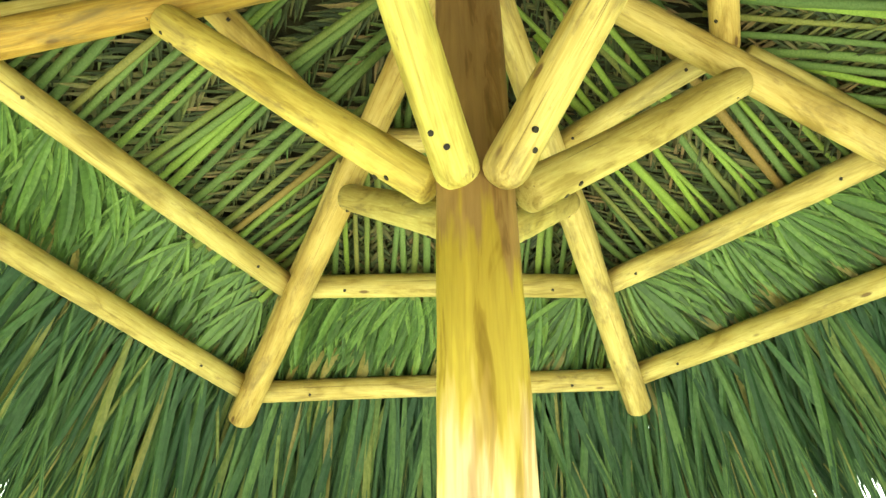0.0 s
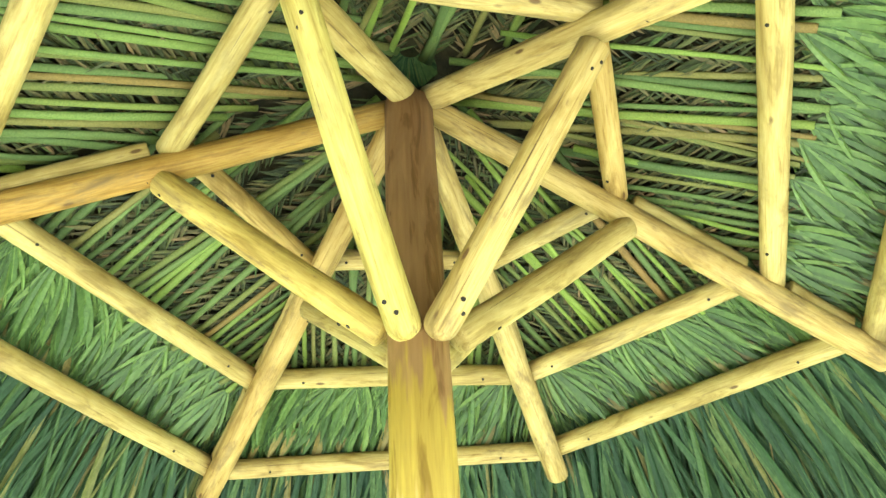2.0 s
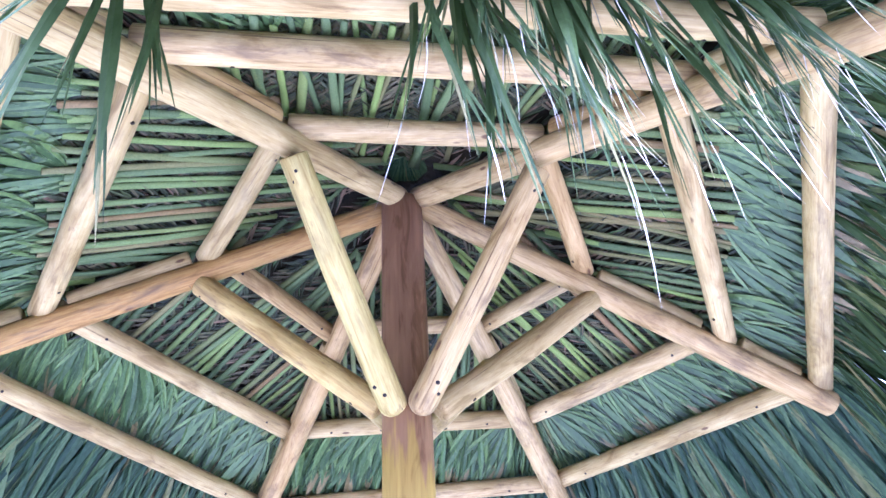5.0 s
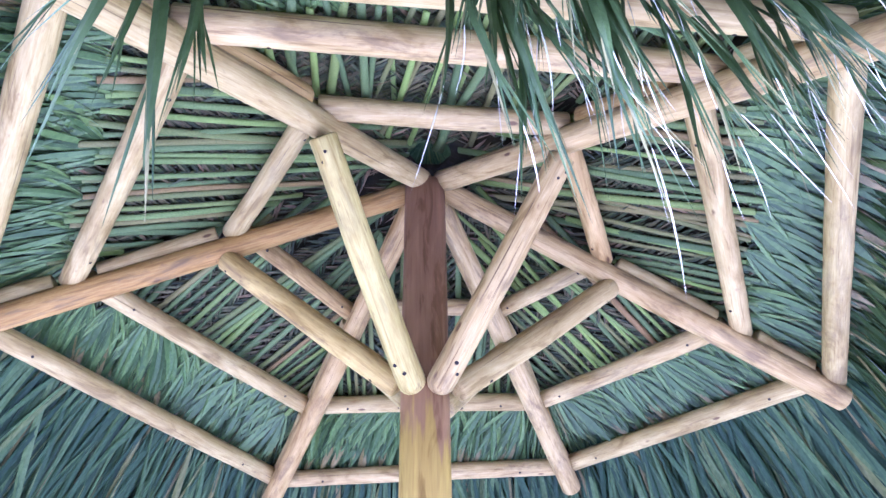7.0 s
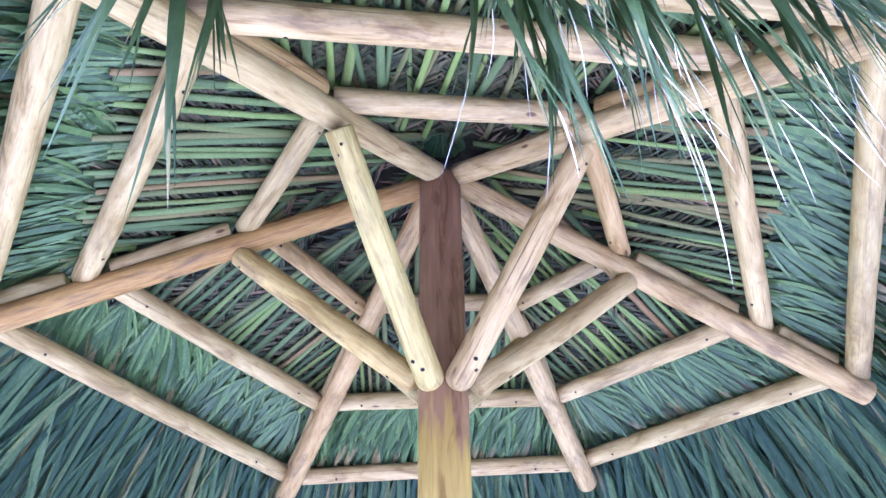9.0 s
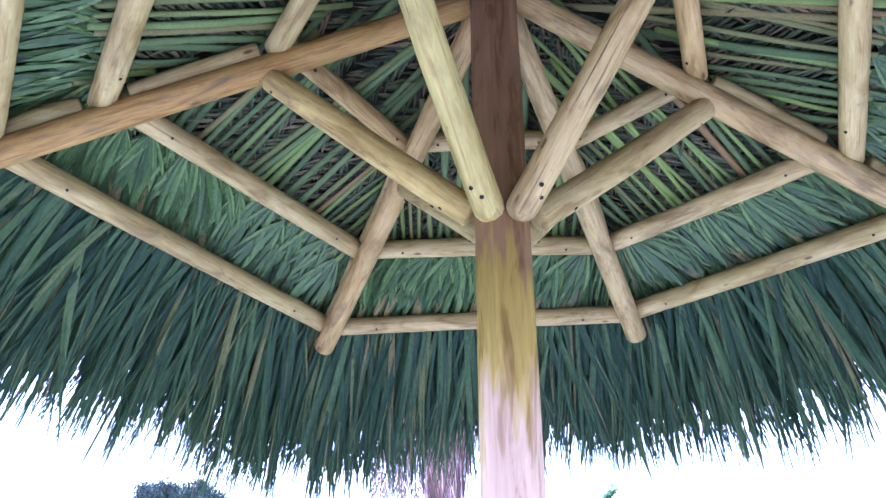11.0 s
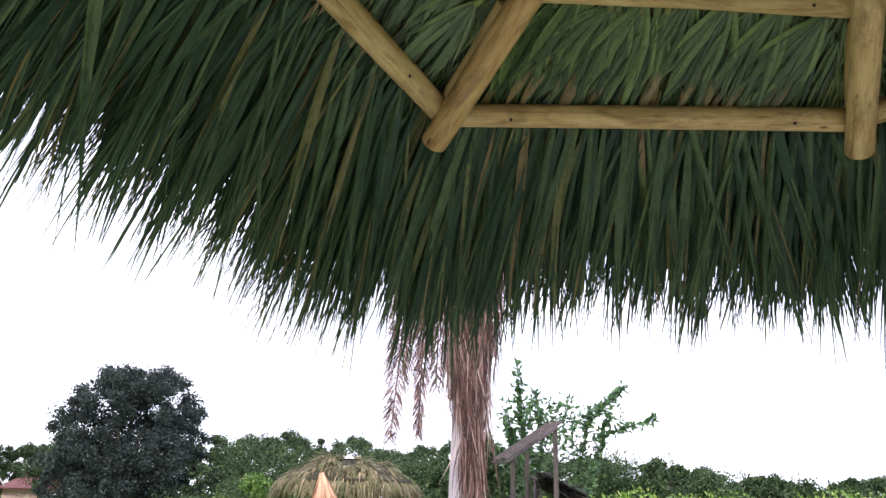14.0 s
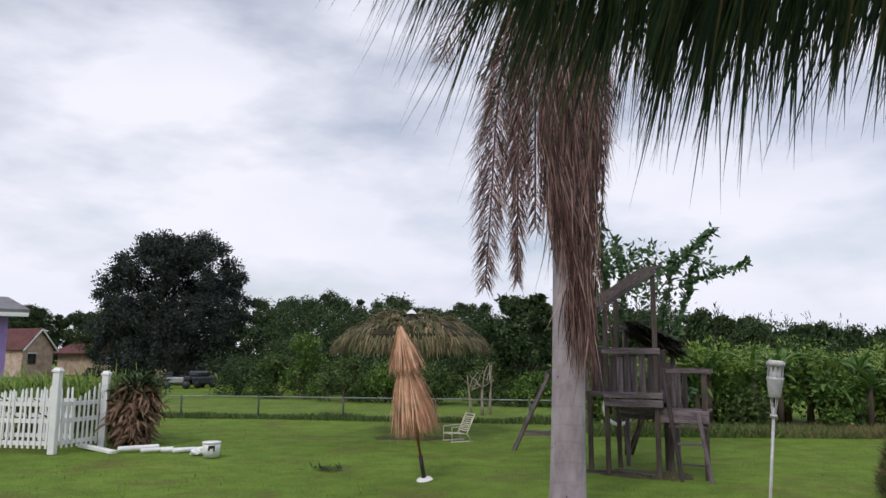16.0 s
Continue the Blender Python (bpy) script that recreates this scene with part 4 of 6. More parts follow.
clumps(hedge, cs[:120], 220, 0.5, 0.11, rng)
light = Strips()
clumps(light, cs[120:], 150, 0.42, 0.15, rng)
# arching feathery fronds in the hedge
for k in range(46):
    x, y0 = rng.uniform(2.4, 13.5), 16.6 + rng.uniform(-0.6, 1.4)
    z0 = rng.uniform(0.7, 1.4)
    for q in range(5):
        a, el = rng.uniform(0, 2 * math.pi), rng.uniform(0.5, 1.2)
        p, d = Vector((x, y0, z0)), Vector((math.cos(a) * math.cos(el), math.sin(a) * math.cos(el), math.sin(el)))
        for s in range(12):
            p = p + d * 0.065
            d = (d + Vector((0, 0, -0.10))).normalized()
            sd = d.cross(Vector((0, 0, 1))).normalized()
            for sg in (-1, 1):
                light.card(p, (d * 0.6 + sd * sg + Vector((0, 0, -0.25))).normalized(), d, rng.uniform(0.14, 0.24), 0.035)
tagged(solid("light_hedge", light.geo(), STRAP_LEAF), "yellow-green fronds and shrubs in the hedge row", "hedge", kind="stuff")
tagged(solid("tropical_hedge", hedge.geo(), SHRUB_LEAF), "dense green tropical shrubs between the banana plants", "hedge", kind="stuff")
bank, turf = Strips(), Strips()
for k in range(17000):
    x = rng.uniform(2.2, 14)
    y = 14.5 + rng.uniform(0, 1.3) + 0.02 * x
    dry = rng.random() < 0.3 + 0.5 * min(1.0, max(0.0, (x - 5.0) / 2.5))
    (bank if dry else turf).leaf((x, y, 0), (rng.gauss(0, 0.5), rng.gauss(0, 0.4), 0.8), rng.uniform(0.10, 0.27), 0.02, rng.uniform(0.3, 1.6), (0, -1, 0.2), 2)
tagged(solid("bank_grass", bank.geo(), DRY_GRASS), "rough brownish tall grass along the lawn edge", "grass", kind="stuff")
tagged(solid("bank_turf", turf.geo(), SHRUB_LEAF), "rough green tall grass along the lawn edge", "grass", kind="stuff")

# wire fence across the lawn
fence = thing("wire_fence", "low chain-link wire fence on thin green posts", "fence", pose(0, 0, 0))
line = [(-16.0, 20.2), (-13.5, 19.6), (-11.5, 19.0), (-9.4, 18.5), (-7.36, 18.15), (-5.42, 18.15), (-3.25, 17.85), (-1.0, 17.6), (1.2, 17.3), (3.2, 17.0)]
FH = 0.55
for x, y in line:
    solid("post", tube([(x, y, -0.1), (x, y, FH)], [0.025, 0.025], 8), FENCE_POST, fence, None, True)
for (x0, y0), (x1, y1) in zip(line, line[1:]):
    solid("top_rail", tube([(x0, y0, FH - 0.02), (x1, y1, FH - 0.02)], [0.016, 0.016], 6), GALV, fence)
    n = int(math.hypot(x1 - x0, y1 - y0) / 0.11)
    mesh = []
    for k in range(n):
        f, g = k / n, min(1.0, k / n + 0.22)
        p, q = (x0 + (x1 - x0) * f, y0 + (y1 - y0) * f), (x0 + (x1 - x0) * g, y0 + (y1 - y0) * g)
        mesh.append(tube([(*p, 0.02), (*q, FH - 0.03)], [0.0014, 0.0014], 3, False))
        mesh.append(tube([(*q, 0.02), (*p, FH - 0.03)], [0.0014, 0.0014], 3, False))
    solid("wire_mesh", merge(mesh), GALV, fence)
weeds = Strips()
for k in range(9000):
    f = rng.random() * (len(line) - 1)
    (x0, y0), (x1, y1) = line[int(f)], line[int(f) + 1]
    f -= int(f)
    lump = 0.6 + 0.9 * max(0, noise.noise((x0 + (x1 - x0) * f, 2.2, 0)))
    weeds.leaf((x0 + (x1 - x0) * f, y0 + (y1 - y0) * f + rng.gauss(0, 0.14), 0), (rng.gauss(0, 0.3), rng.gauss(0, 0.3), 1), rng.uniform(0.08, 0.25) * lump, 0.02, rng.uniform(0.3, 2), (0, -1, 0.2), 2)
tagged(solid("fence_weeds", weeds.geo(), WEED_LEAF), "dark weeds growing along the wire fence", "weeds", kind="stuff")


# white picket fence in two runs
def picket_run(a, b, tops, label):
    a, b = Vector((*a, 0)), Vector((*b, 0))
    L = (b - a).length
    run = thing("picket_fence", label, "fence", Matrix.Translation(a) @ Matrix.Rotation(math.atan2(b.y - a.y, b.x - a.x), 4, "Z"), "white picket fence runs")
    n = max(3, round(L / 0.10))
    for k in range(n):
        x = L * (k + 0.5) / n
        f = x / L
        h = tops[0] + (tops[1] - tops[0]) * (f ** 1.6)
        verts = [(-0.019, -0.007, 0.08), (0.019, -0.007, 0.08), (0.019, -0.007, h - 0.05), (0.01, -0.007, h - 0.012), (0, -0.007, h), (-0.01, -0.007, h - 0.012), (-0.019, -0.007, h - 0.05)]
        verts += [(x_, 0.007, z_) for x_, _, z_ in verts]
        faces = [tuple(range(7))[::-1], tuple(range(7, 14))] + [(i, (i + 1) % 7, 7 + (i + 1) % 7, 7 + i) for i in range(7)]
        solid("picket", (verts, faces), WHITE_VINYL, run, pose(x, 0, 0, rng.uniform(-1, 1), rng.uniform(-1.5, 1.5), 0))
    for z in (0.16, 0.50, 0.76):
        part("rail", box_bm(L, 0.03, 0.07, 0.004), WHITE_VINYL, run, "", pose(L / 2, 0.024, z))
    return run


def fence_post(x, y, h):
    p = thing("fence_post", "white square vinyl fence post with a pyramid cap", "post", pose(x, y, 0, 0, 0, rng.uniform(-8, 8)), "white fence posts")
    part("shaft", box_bm(0.11, 0.11, h, 0.008, (0, 0, h / 2)), WHITE_VINYL, p)
    bm = bmesh.new()
    bmesh.ops.create_cone(bm, cap_ends=True, segments=4, radius1=0.096, radius2=0.05, depth=0.045, matrix=Matrix.Translation((0, 0, h + 0.045)) @ Matrix.Rotation(math.pi / 4, 4, "Z"))
    bmesh.ops.create_cube(bm, size=1.0, matrix=Matrix.Translation((0, 0, h + 0.012)) @ Matrix.Diagonal((0.136, 0.136, 0.024, 1)))
    part("cap", bm, WHITE_VINYL, p)


fence_post(-6.62, 11.38, 1.27)
fence_post(-6.32, 12.33, 1.20)
picket_run((-6.57, 11.47), (-6.35, 12.24), (0.80, 1.10), "white vinyl picket fence run with a rising top")
picket_run((-8.5, 11.62), (-6.70, 11.40), (0.92, 1.06), "white vinyl picket fence run standing beside the corner post")
picket_run((-9.2, 12.75), (-6.9, 12.45), (0.86, 1.0), "white vinyl picket fence run standing behind the corner post")
part("board", box_bm(0.95, 0.10, 0.06, 0.008), WHITE_VINYL, tagged(thing("fallen_board", "white vinyl board lying loose by the fence", "board", pose(-6.15, 11.85, 0.035, 0, 3, -30)), kind=""))

# plants behind the picket fence
for name, tone, many, label in (("lily_bed", STRAP_LEAF, 420, "bright green strap-leaved plants behind the picket fence"), ("dark_lily_bed", WEED_LEAF, 620, "darker green strap-leaved plants behind the picket fence")):
    greens = Strips()
    for k in range(many):
        x, y = rng.uniform(-9.3, -6.1), rng.uniform(12.65, 13.8)
        for j in range(3):
            greens.leaf((x, y, rng.uniform(0.1, 0.8 if tone is STRAP_LEAF else 0.6)), (rng.gauss(0, 0.4), rng.gauss(0, 0.4), 1), rng.uniform(0.35, 0.72), rng.uniform(0.025, 0.055), rng.uniform(0.5, 2.6), (0, -1, 0.3), 4)
    tagged(solid(name, greens.geo(), tone), label, "plants", kind="stuff")
dead = thing("withered_plant", "large plant with hanging brown withered leaves beside the fence", "plant", pose(-5.92, 12.6, 0) @ Matrix.Diagonal((0.8, 0.8, 0.84, 1)))
st = Strips()
for k in range(430):
    a = rng.uniform(0, 2 * math.pi)
    z = rng.uniform(0.12, 1.3)
    r = (0.20 + 0.26 * math.sin(math.pi * min(1.0, z / 1.35))) * rng.uniform(0.5, 1.05)
    st.leaf((r * math.cos(a), r * math.sin(a), z), (math.cos(a) * 0.45 + rng.gauss(0, 0.45), math.sin(a) * 0.45 + rng.gauss(0, 0.45), rng.uniform(-0.7, 0.1)), rng.uniform(0.22, 0.5), rng.uniform(0.045, 0.11), rng.uniform(1, 6), (math.cos(a), math.sin(a), 0.3), 4, 0.7, 0.4, rng.uniform(-4, 4))
solid("withered_leaves", st.geo(), RAFFIA_DARK, dead)
st = Strips()
for k in range(160):
    a = rng.uniform(0, 2 * math.pi)
    st.leaf((0.2 * math.cos(a), 0.2 * math.sin(a), rng.uniform(0.9, 1.3)), (math.cos(a) * 0.8, math.sin(a) * 0.8, 0.7), rng.uniform(0.35, 0.7), 0.05, rng.uniform(1, 3), (0, 0, 1), 4)
clumps(st, [(Vector((rng.gauss(0.12, 0.3), rng.gauss(0.1, 0.3), rng.uniform(0.6, 1.45))), 0.2) for k in range(16)], 26, 0.35, 0.14, rng)
solid("green_foliage", st.geo(), FAR_LEAF, dead)
solid("stem", merge([tube([(0.1 * k - 0.1, 0.05 * k, -0.05), (0.12 * k - 0.12, 0.04 * k, 1.25)], [0.05, 0.03], 7) for k in range(3)]), BARK, dead)

# white pipes, a printed bucket and scraps on the lawn
for x, y, rz, L, r in ((-5.45, 11.82, 38, 0.62, 0.045), (-5.12, 11.76, 42, 0.5, 0.032), (-4.80, 11.80, 30, 0.5, 0.03), (-4.62, 11.80, 52, 0.55, 0.03)):
    ob = solid("pipe", merge([tube([(-L / 2, 0, 0), (L / 2, 0, 0)], [r, r], 14, False), tube([(-L / 2, 0, 0), (L / 2, 0, 0)], [r * 0.9, r * 0.9], 14, True)]), WHITE_PLASTIC, None, pose(x, y, r + 0.01, 0, 0, rz), True)
    tagged(ob, "white plastic pipe lying on the lawn", "pipe", "white pipes on the lawn")
bm = bmesh.new()
bmesh.ops.create_icosphere(bm, subdivisions=3, radius=0.14)
for v in bm.verts:
    v.co *= 1 + 0.35 * noise.noise(v.co * 14)
    v.co.z = max(-0.05, v.co.z * 0.6)
tagged(part("plastic_bag", bm, WHITE_PLASTIC, None, "", pose(-4.35, 11.5, 0.05) @ Matrix.Diagonal((0.8, 0.8, 0.8, 1))), "crumpled white plastic bag on the lawn", "bag")
bucket = thing("bucket", "white plastic bucket with a black printed patch", "bucket", pose(-4.06, 11.28, 0, 0, 0, 20) @ Matrix.Diagonal((0.8, 0.8, 0.8, 1)))
bm = bmesh.new()
bmesh.ops.create_cone(bm, cap_ends=True, segments=28, radius1=0.15, radius2=0.17, depth=0.27, matrix=Matrix.Translation((0, 0, 0.14)))
bmesh.ops.create_cone(bm, cap_ends=True, segments=28, radius1=0.18, radius2=0.175, depth=0.03, matrix=Matrix.Translation((0, 0, 0.275)))
part("body", bm, WHITE_PLASTIC, bucket, "", None, True)
for dx, dz, w_, h_ in ((0.0, 0.2, 0.12, 0.06), (0.045, 0.15, 0.03, 0.06), (-0.05, 0.16, 0.035, 0.05)):
    part("print", box_bm(w_, 0.012, h_, 0.003), BLACK_PRINT, bucket, "black printed patch", pose(dx, -0.163, dz))
scrap = Strips()
for k in range(60):
    scrap.leaf((rng.gauss(0, 0.12), rng.gauss(0, 0.08), 0.01), (rng.gauss(0, 1), rng.gauss(0, 1), 0.25), rng.uniform(0.08, 0.2), 0.025, 1.5, (0, 0, 1), 3)
tagged(solid("dry_leaves", scrap.geo(), FAR_LEAF, None, pose(-2.05, 10.18, 0.005)), "small heap of dark dry leaves on the lawn", "leaves")

# closed raffia parasol
par = thing("parasol", "closed tan raffia parasol leaning on its pole", "parasol", look((-0.659, 9.37, 0.02), (-0.825, 9.345, 1.0)) @ pose(0, 0, 0, 180, 0, 0) @ Matrix.Diagonal((0.85, 0.85, 0.85, 1)))
solid("pole", tube([(0, 0, 0.2), (0, 0, 2.2)], [0.022, 0.02], 10), BROWN_POLE, par, None, True)
solid("lower_pole", tube([(0, 0, 0.0), (0, 0, 0.34)], [0.032, 0.03], 10), DARK_POLE, par, None, True, "black lower pole")
bm = bmesh.new()
bmesh.ops.create_cone(bm, cap_ends=True, segments=24, radius1=0.13, radius2=0.10, depth=0.04, matrix=Matrix.Translation((0, 0, 0.0)))
part("foot", bm, WHITE_PLASTIC, par, "small white foot plate")
for nm, z0, z1, r0, r1, n in (("lower_skirt", 1.66, 0.66, 0.13, 0.215, 1500), ("upper_skirt", 2.26, 1.54, 0.03, 0.185, 1100)):
    st = Strips()
    for k in range(n):
        a = rng.uniform(0, 2 * math.pi)
        f = rng.random() ** 1.3 * 0.7
        r = r0 + (r1 - r0) * f
        lobe = 1 + 0.22 * math.sin(a * 6) + 0.12 * noise.noise((math.cos(a) * 3, math.sin(a) * 3, f * 4))
        d = Vector((math.cos(a) * (r1 - r0), math.sin(a) * (r1 - r0), z1 - z0)).normalized()
        st.leaf((r * math.cos(a) * lobe, r * math.sin(a) * lobe, z0 + (z1 - z0) * f), d + rand_unit(rng) * 0.28, (z0 - z1) * (1 - f) * rng.uniform(0.5, 1.14), rng.uniform(0.014, 0.042), 0.4, (math.cos(a), math.sin(a), 0), 4, 0.2)
    solid(nm, st.geo(), RAFFIA, par)
solid("inner_cloth", tube([(0, 0, 2.24), (0, 0, 1.7), (0, 0, 1.55), (0, 0, 0.78)], [0.02, 0.12, 0.12, 0.17], 14), RAFFIA, par, None, True)
solid("finial", tube([(0, 0, 2.2), (0, 0, 2.32)], [0.02, 0.008], 8), BROWN_POLE, par)

# second thatched hut, old and brown
old = thing("old_thatched_hut", "low old thatched hut with a drooping brown and green roof", "hut", pose(-1.30, 14.4, 0) @ Matrix.Diagonal((0.82, 0.82, 0.82, 1)))
solid("post", pole(2.6, 0.075, 0.065, rng, 16, 8), PALE_BARK, old, pose(0.05, 0.0, -0.05), True)
st = Strips()
for k in range(5200):
    a = rng.uniform(0, 2 * math.pi)
    f = math.sqrt(rng.random())
    r = 1.72 * f
    z = 2.88 - 0.62 * f ** 1.9 + 0.22 * noise.noise((math.cos(a) * 4 * f, math.sin(a) * 4 * f, 0.5))
    d = Vector((math.cos(a), math.sin(a), -0.25 - 0.8 * f * f))
    st.leaf((r * math.cos(a), r * math.sin(a), z), d + rand_unit(rng) * 0.75, rng.uniform(0.2, 0.5), rng.uniform(0.018, 0.045), 1.0 + 3.4 * f * f, (0, 0, 1), 4)
for k in range(2600):
    a = rng.uniform(0, 2 * math.pi)
    r = rng.uniform(1.5, 1.78)
    st.leaf((r * math.cos(a), r * math.sin(a), 2.34 - 0.3 * (r - 1.5) + rng.uniform(-0.1, 0.05)), (math.cos(a) * 0.45 + rng.gauss(0, 0.2), math.sin(a) * 0.45 + rng.gauss(0, 0.2), -0.75), rng.uniform(0.2, 0.48) * (1 + 0.4 * noise.noise((a * 4, 0.3, 0))), rng.uniform(0.012, 0.03), 1.5, (math.cos(a), math.sin(a), 0.3), 3)
solid("roof", st.geo(), THATCH_OLD, old)
# closed underside, coloured dark as the shade below this roof
solid("under_roof", tube([(0, 0, 2.84), (0, 0, 2.7), (0, 0, 2.35), (0, 0, 2.2)], [0.1, 0.9, 1.62, 1.66], 24), THATCH_SHADE, old)
bm = bmesh.new()
bmesh.ops.create_cone(bm, cap_ends=True, segments=16, radius1=0.13, radius2=0.03, depth=0.1, matrix=Matrix.Translation((0, 0, 2.93)))
part("cap", bm, WHITE_PLASTIC, old, "white cap on the roof's peak")


def soil_shadow_patch(name, label, cx, cy, rx, ry, turn, seed):
    """A ragged patch, for bare soil and painted shadow alike, that follows the ground and sinks into it at its rim."""
    verts, faces, n = [], [], 48
    ct, sn = math.cos(radians(turn)), math.sin(radians(turn))
    for ring, (f, h) in enumerate(((0.05, 0.010), (0.5, 0.010), (0.8, 0.006), (1.0, -0.02))):
        for k in range(n):
            a = 2 * math.pi * k / n
            r = f * (1 + 0.35 * noise.noise((math.cos(a) * 2, math.sin(a) * 2, seed)) + 0.25 * noise.noise((math.cos(a) * 7, math.sin(a) * 7, seed)))
            x, y = r * rx * math.cos(a), r * ry * math.sin(a)
            x, y = cx + x * ct - y * sn, cy + x * sn + y * ct
            verts.append((x, y, ground_height(x, y) + h))
    for ring in range(3):
        for k in range(n):
            p, q = ring * n + k, ring * n + (k + 1) % n
            faces.append((p, p + n, q + n, q))
    faces.append(tuple(range(n)))
    tagged(solid(name, (verts, faces), SOIL_AND_SHADOW, None, None, True), label, "soil", kind="structure")


# shadow of the old hut on the grass, laid in as a dark patch
soil_shadow_patch("hut_shadow", "dark patch on the lawn, the old hut's shadow laid in as colour", -1.15, 14.1, 0.95, 0.45, 0, 7.0)
for x, y, h in ((0.10, 19.6, 1.2), (0.32, 19.9, 1.35), (-0.2, 20.2, 1.0)):
    ob = solid("bare_stem", merge([tube(*branch((0, 0, 0), (0, 0, 1), h, 0.05, 5, rng, 0.1), 6)] + [tube(*branch((0, 0, h * 0.6), (rng.gauss(0, 1), rng.gauss(0, 1), 0.7), 0.7, 0.02, 4, rng), 5) for k in range(4)]), PALE_BARK, None, pose(x, y, 0), True)
    tagged(ob, "pale bare stem of a small tree", "tree", "pale bare stems")

# garden chair
ch = thing("garden_chair", "cream metal-framed garden chair with woven straps", "chair", pose(-0.37, 13.66, 0, 0, 0, -62) @ Matrix.Diagonal((0.74, 0.74, 0.74, 1)))
for sx in (-0.24, 0.24):
    solid("side_frame", merge([tube([(sx, -0.26, 0.02), (sx, -0.27, 0.36), (sx, 0.2, 0.38)], [0.016] * 3, 7), tube([(sx, -0.29, 0.015), (sx, 0.3, 0.015)], [0.016] * 2, 7), tube([(sx, 0.26, 0.015), (sx, 0.14, 0.2), (sx, 0.36, 0.66)], [0.016] * 3, 7)]), CHAIR_FRAME, ch, None, True)
for k in range(9):
    part("seat_strap", box_bm(0.46, 0.026, 0.006), CHAIR_FRAME, ch, "", pose(0, -0.22 + 0.047 * k, 0.215 - 0.004 * k))
for k in range(8):
    part("back_strap", box_bm(0.46, 0.006, 0.024), CHAIR_FRAME, ch, "", pose(0, 0.17 + 0.023 * k, 0.26 + 0.047 * k, -25))
solid("top_bar", tube([(-0.24, 0.36, 0.66), (0.24, 0.36, 0.66)], [0.016, 0.016], 7), CHAIR_FRAME, ch)
solid("front_bar", tube([(-0.24, -0.26, 0.2), (0.24, -0.26, 0.2)], [0.014, 0.014], 7), CHAIR_FRAME, ch)

# palm with its hanging dead fronds
palm = thing("palm_tree", "palm tree with a smooth grey trunk and hanging brown dead fronds", "palm", pose(0.915, 7.70, 0))
hts = [-0.1, 0.0, 0.2, 0.5, 1.0, 1.6, 2.2, 3.0, 3.8, 4.8, 6.0, 6.9]
rds = [0.21, 0.20, 0.185, 0.178, 0.172, 0.168, 0.165, 0.16, 0.16, 0.155, 0.15, 0.13]
solid("trunk", tube([(0.03 * math.sin(z * 0.6) + 0.012 * z, 0, z) for z in hts], rds, 24), PALM_TRUNK, palm, None, True)


def rachis(points, st, r=0.017):
    """The bent midrib of a dead frond, with its dry leaflets as a child."""
    fr = solid("dead_frond", tube(points, [r * (1 - 0.7 * i / len(points)) for i in range(len(points))], 6), DEAD_FROND, palm, None, True)
    tagged(solid("frond_fringe", st.geo(), DEAD_FROND, fr), kind="stuff")


def on_line(pts, f):
    i = min(int(f), len(pts) - 2)
    return pts[i].lerp(pts[i + 1], f - i), (pts[i + 1] - pts[i]).normalized()


def plume(points, n, length, spread, width):
    """A frond that hangs free: leaflets in two ranks, slanting down from the midrib."""
    pts, st = [Vector(p) for p in points], Strips()
    for k in range(n):
        g = (k + rng.random()) / n
        p, t = on_line(pts, g * (len(pts) - 1))
        s = t.cross(Vector((rng.gauss(0, 0.55), -1, rng.gauss(0, 0.35)))).normalized() * rng.choice((-1, 1))
        long = length * rng.uniform(0.65, 1.1) * min(1.0, 0.45 + 2.2 * g, 0.35 + 2.4 * (1 - g))
        st.leaf(p, t * 0.75 + s * spread * rng.uniform(0.45, 1.15), long * 1.05, width * rng.uniform(0.6, 1.3), rng.uniform(1.5, 5.0), (0.2, -0.9, 0.2), 5, 0.4, 0.25, rng.uniform(-1.5, 1.5))
    rachis(pts, st)


def skirt(points, n, low, high, width, loose=0.05):
    """A frond laid against the trunk: long dry strands that run down along it."""
    pts, st = [Vector(p) for p in points], Strips()
    for k in range(n):
        p, t = on_line(pts, rng.random() ** 1.1 * (len(pts) - 1) * 0.93)
        side = Vector((rng.gauss(0, loose), rng.gauss(0, loose * 0.5) - 0.01, rng.gauss(0, 0.05)))
        st.leaf(p + side, t + Vector((rng.gauss(0, 0.10), rng.gauss(0, 0.06), 0)), rng.uniform(low, high), width * rng.uniform(0.5, 1.4), rng.uniform(0.4, 1.6), (rng.gauss(0, 0.4), -0.9, 0.2), 7, 0.4, 0.2, rng.uniform(-0.55, 0.55))
    rachis(pts, st, 0.02)


# three loose fronds that hang free, and the skirt against the trunk
plume([(-0.1, -0.1, 5.4), (-0.42, -0.2, 5.3), (-0.62, -0.2, 4.7), (-0.70, -0.2, 4.0), (-0.75, -0.2, 3.2), (-0.82, -0.2, 2.25)], 1000, 0.50, 0.85, 0.0085)
plume([(-0.1, -0.1, 5.3), (-0.30, -0.2, 5.2), (-0.44, -0.22, 4.5), (-0.47, -0.22, 3.6), (-0.49, -0.22, 2.3)], 1100, 0.42, 0.55, 0.009)
plume([(-0.5, 0.0, 5.5), (-0.9, 0.0, 5.5), (-1.2, 0.0, 5.1), (-1.32, 0.0, 4.8)], 140, 0.40, 0.8, 0.006)
plume([(-0.08, -0.12, 5.4), (-0.20, -0.22, 5.1), (-0.28, -0.22, 4.2), (-0.30, -0.22, 2.85)], 620, 0.48, 0.8, 0.0085)
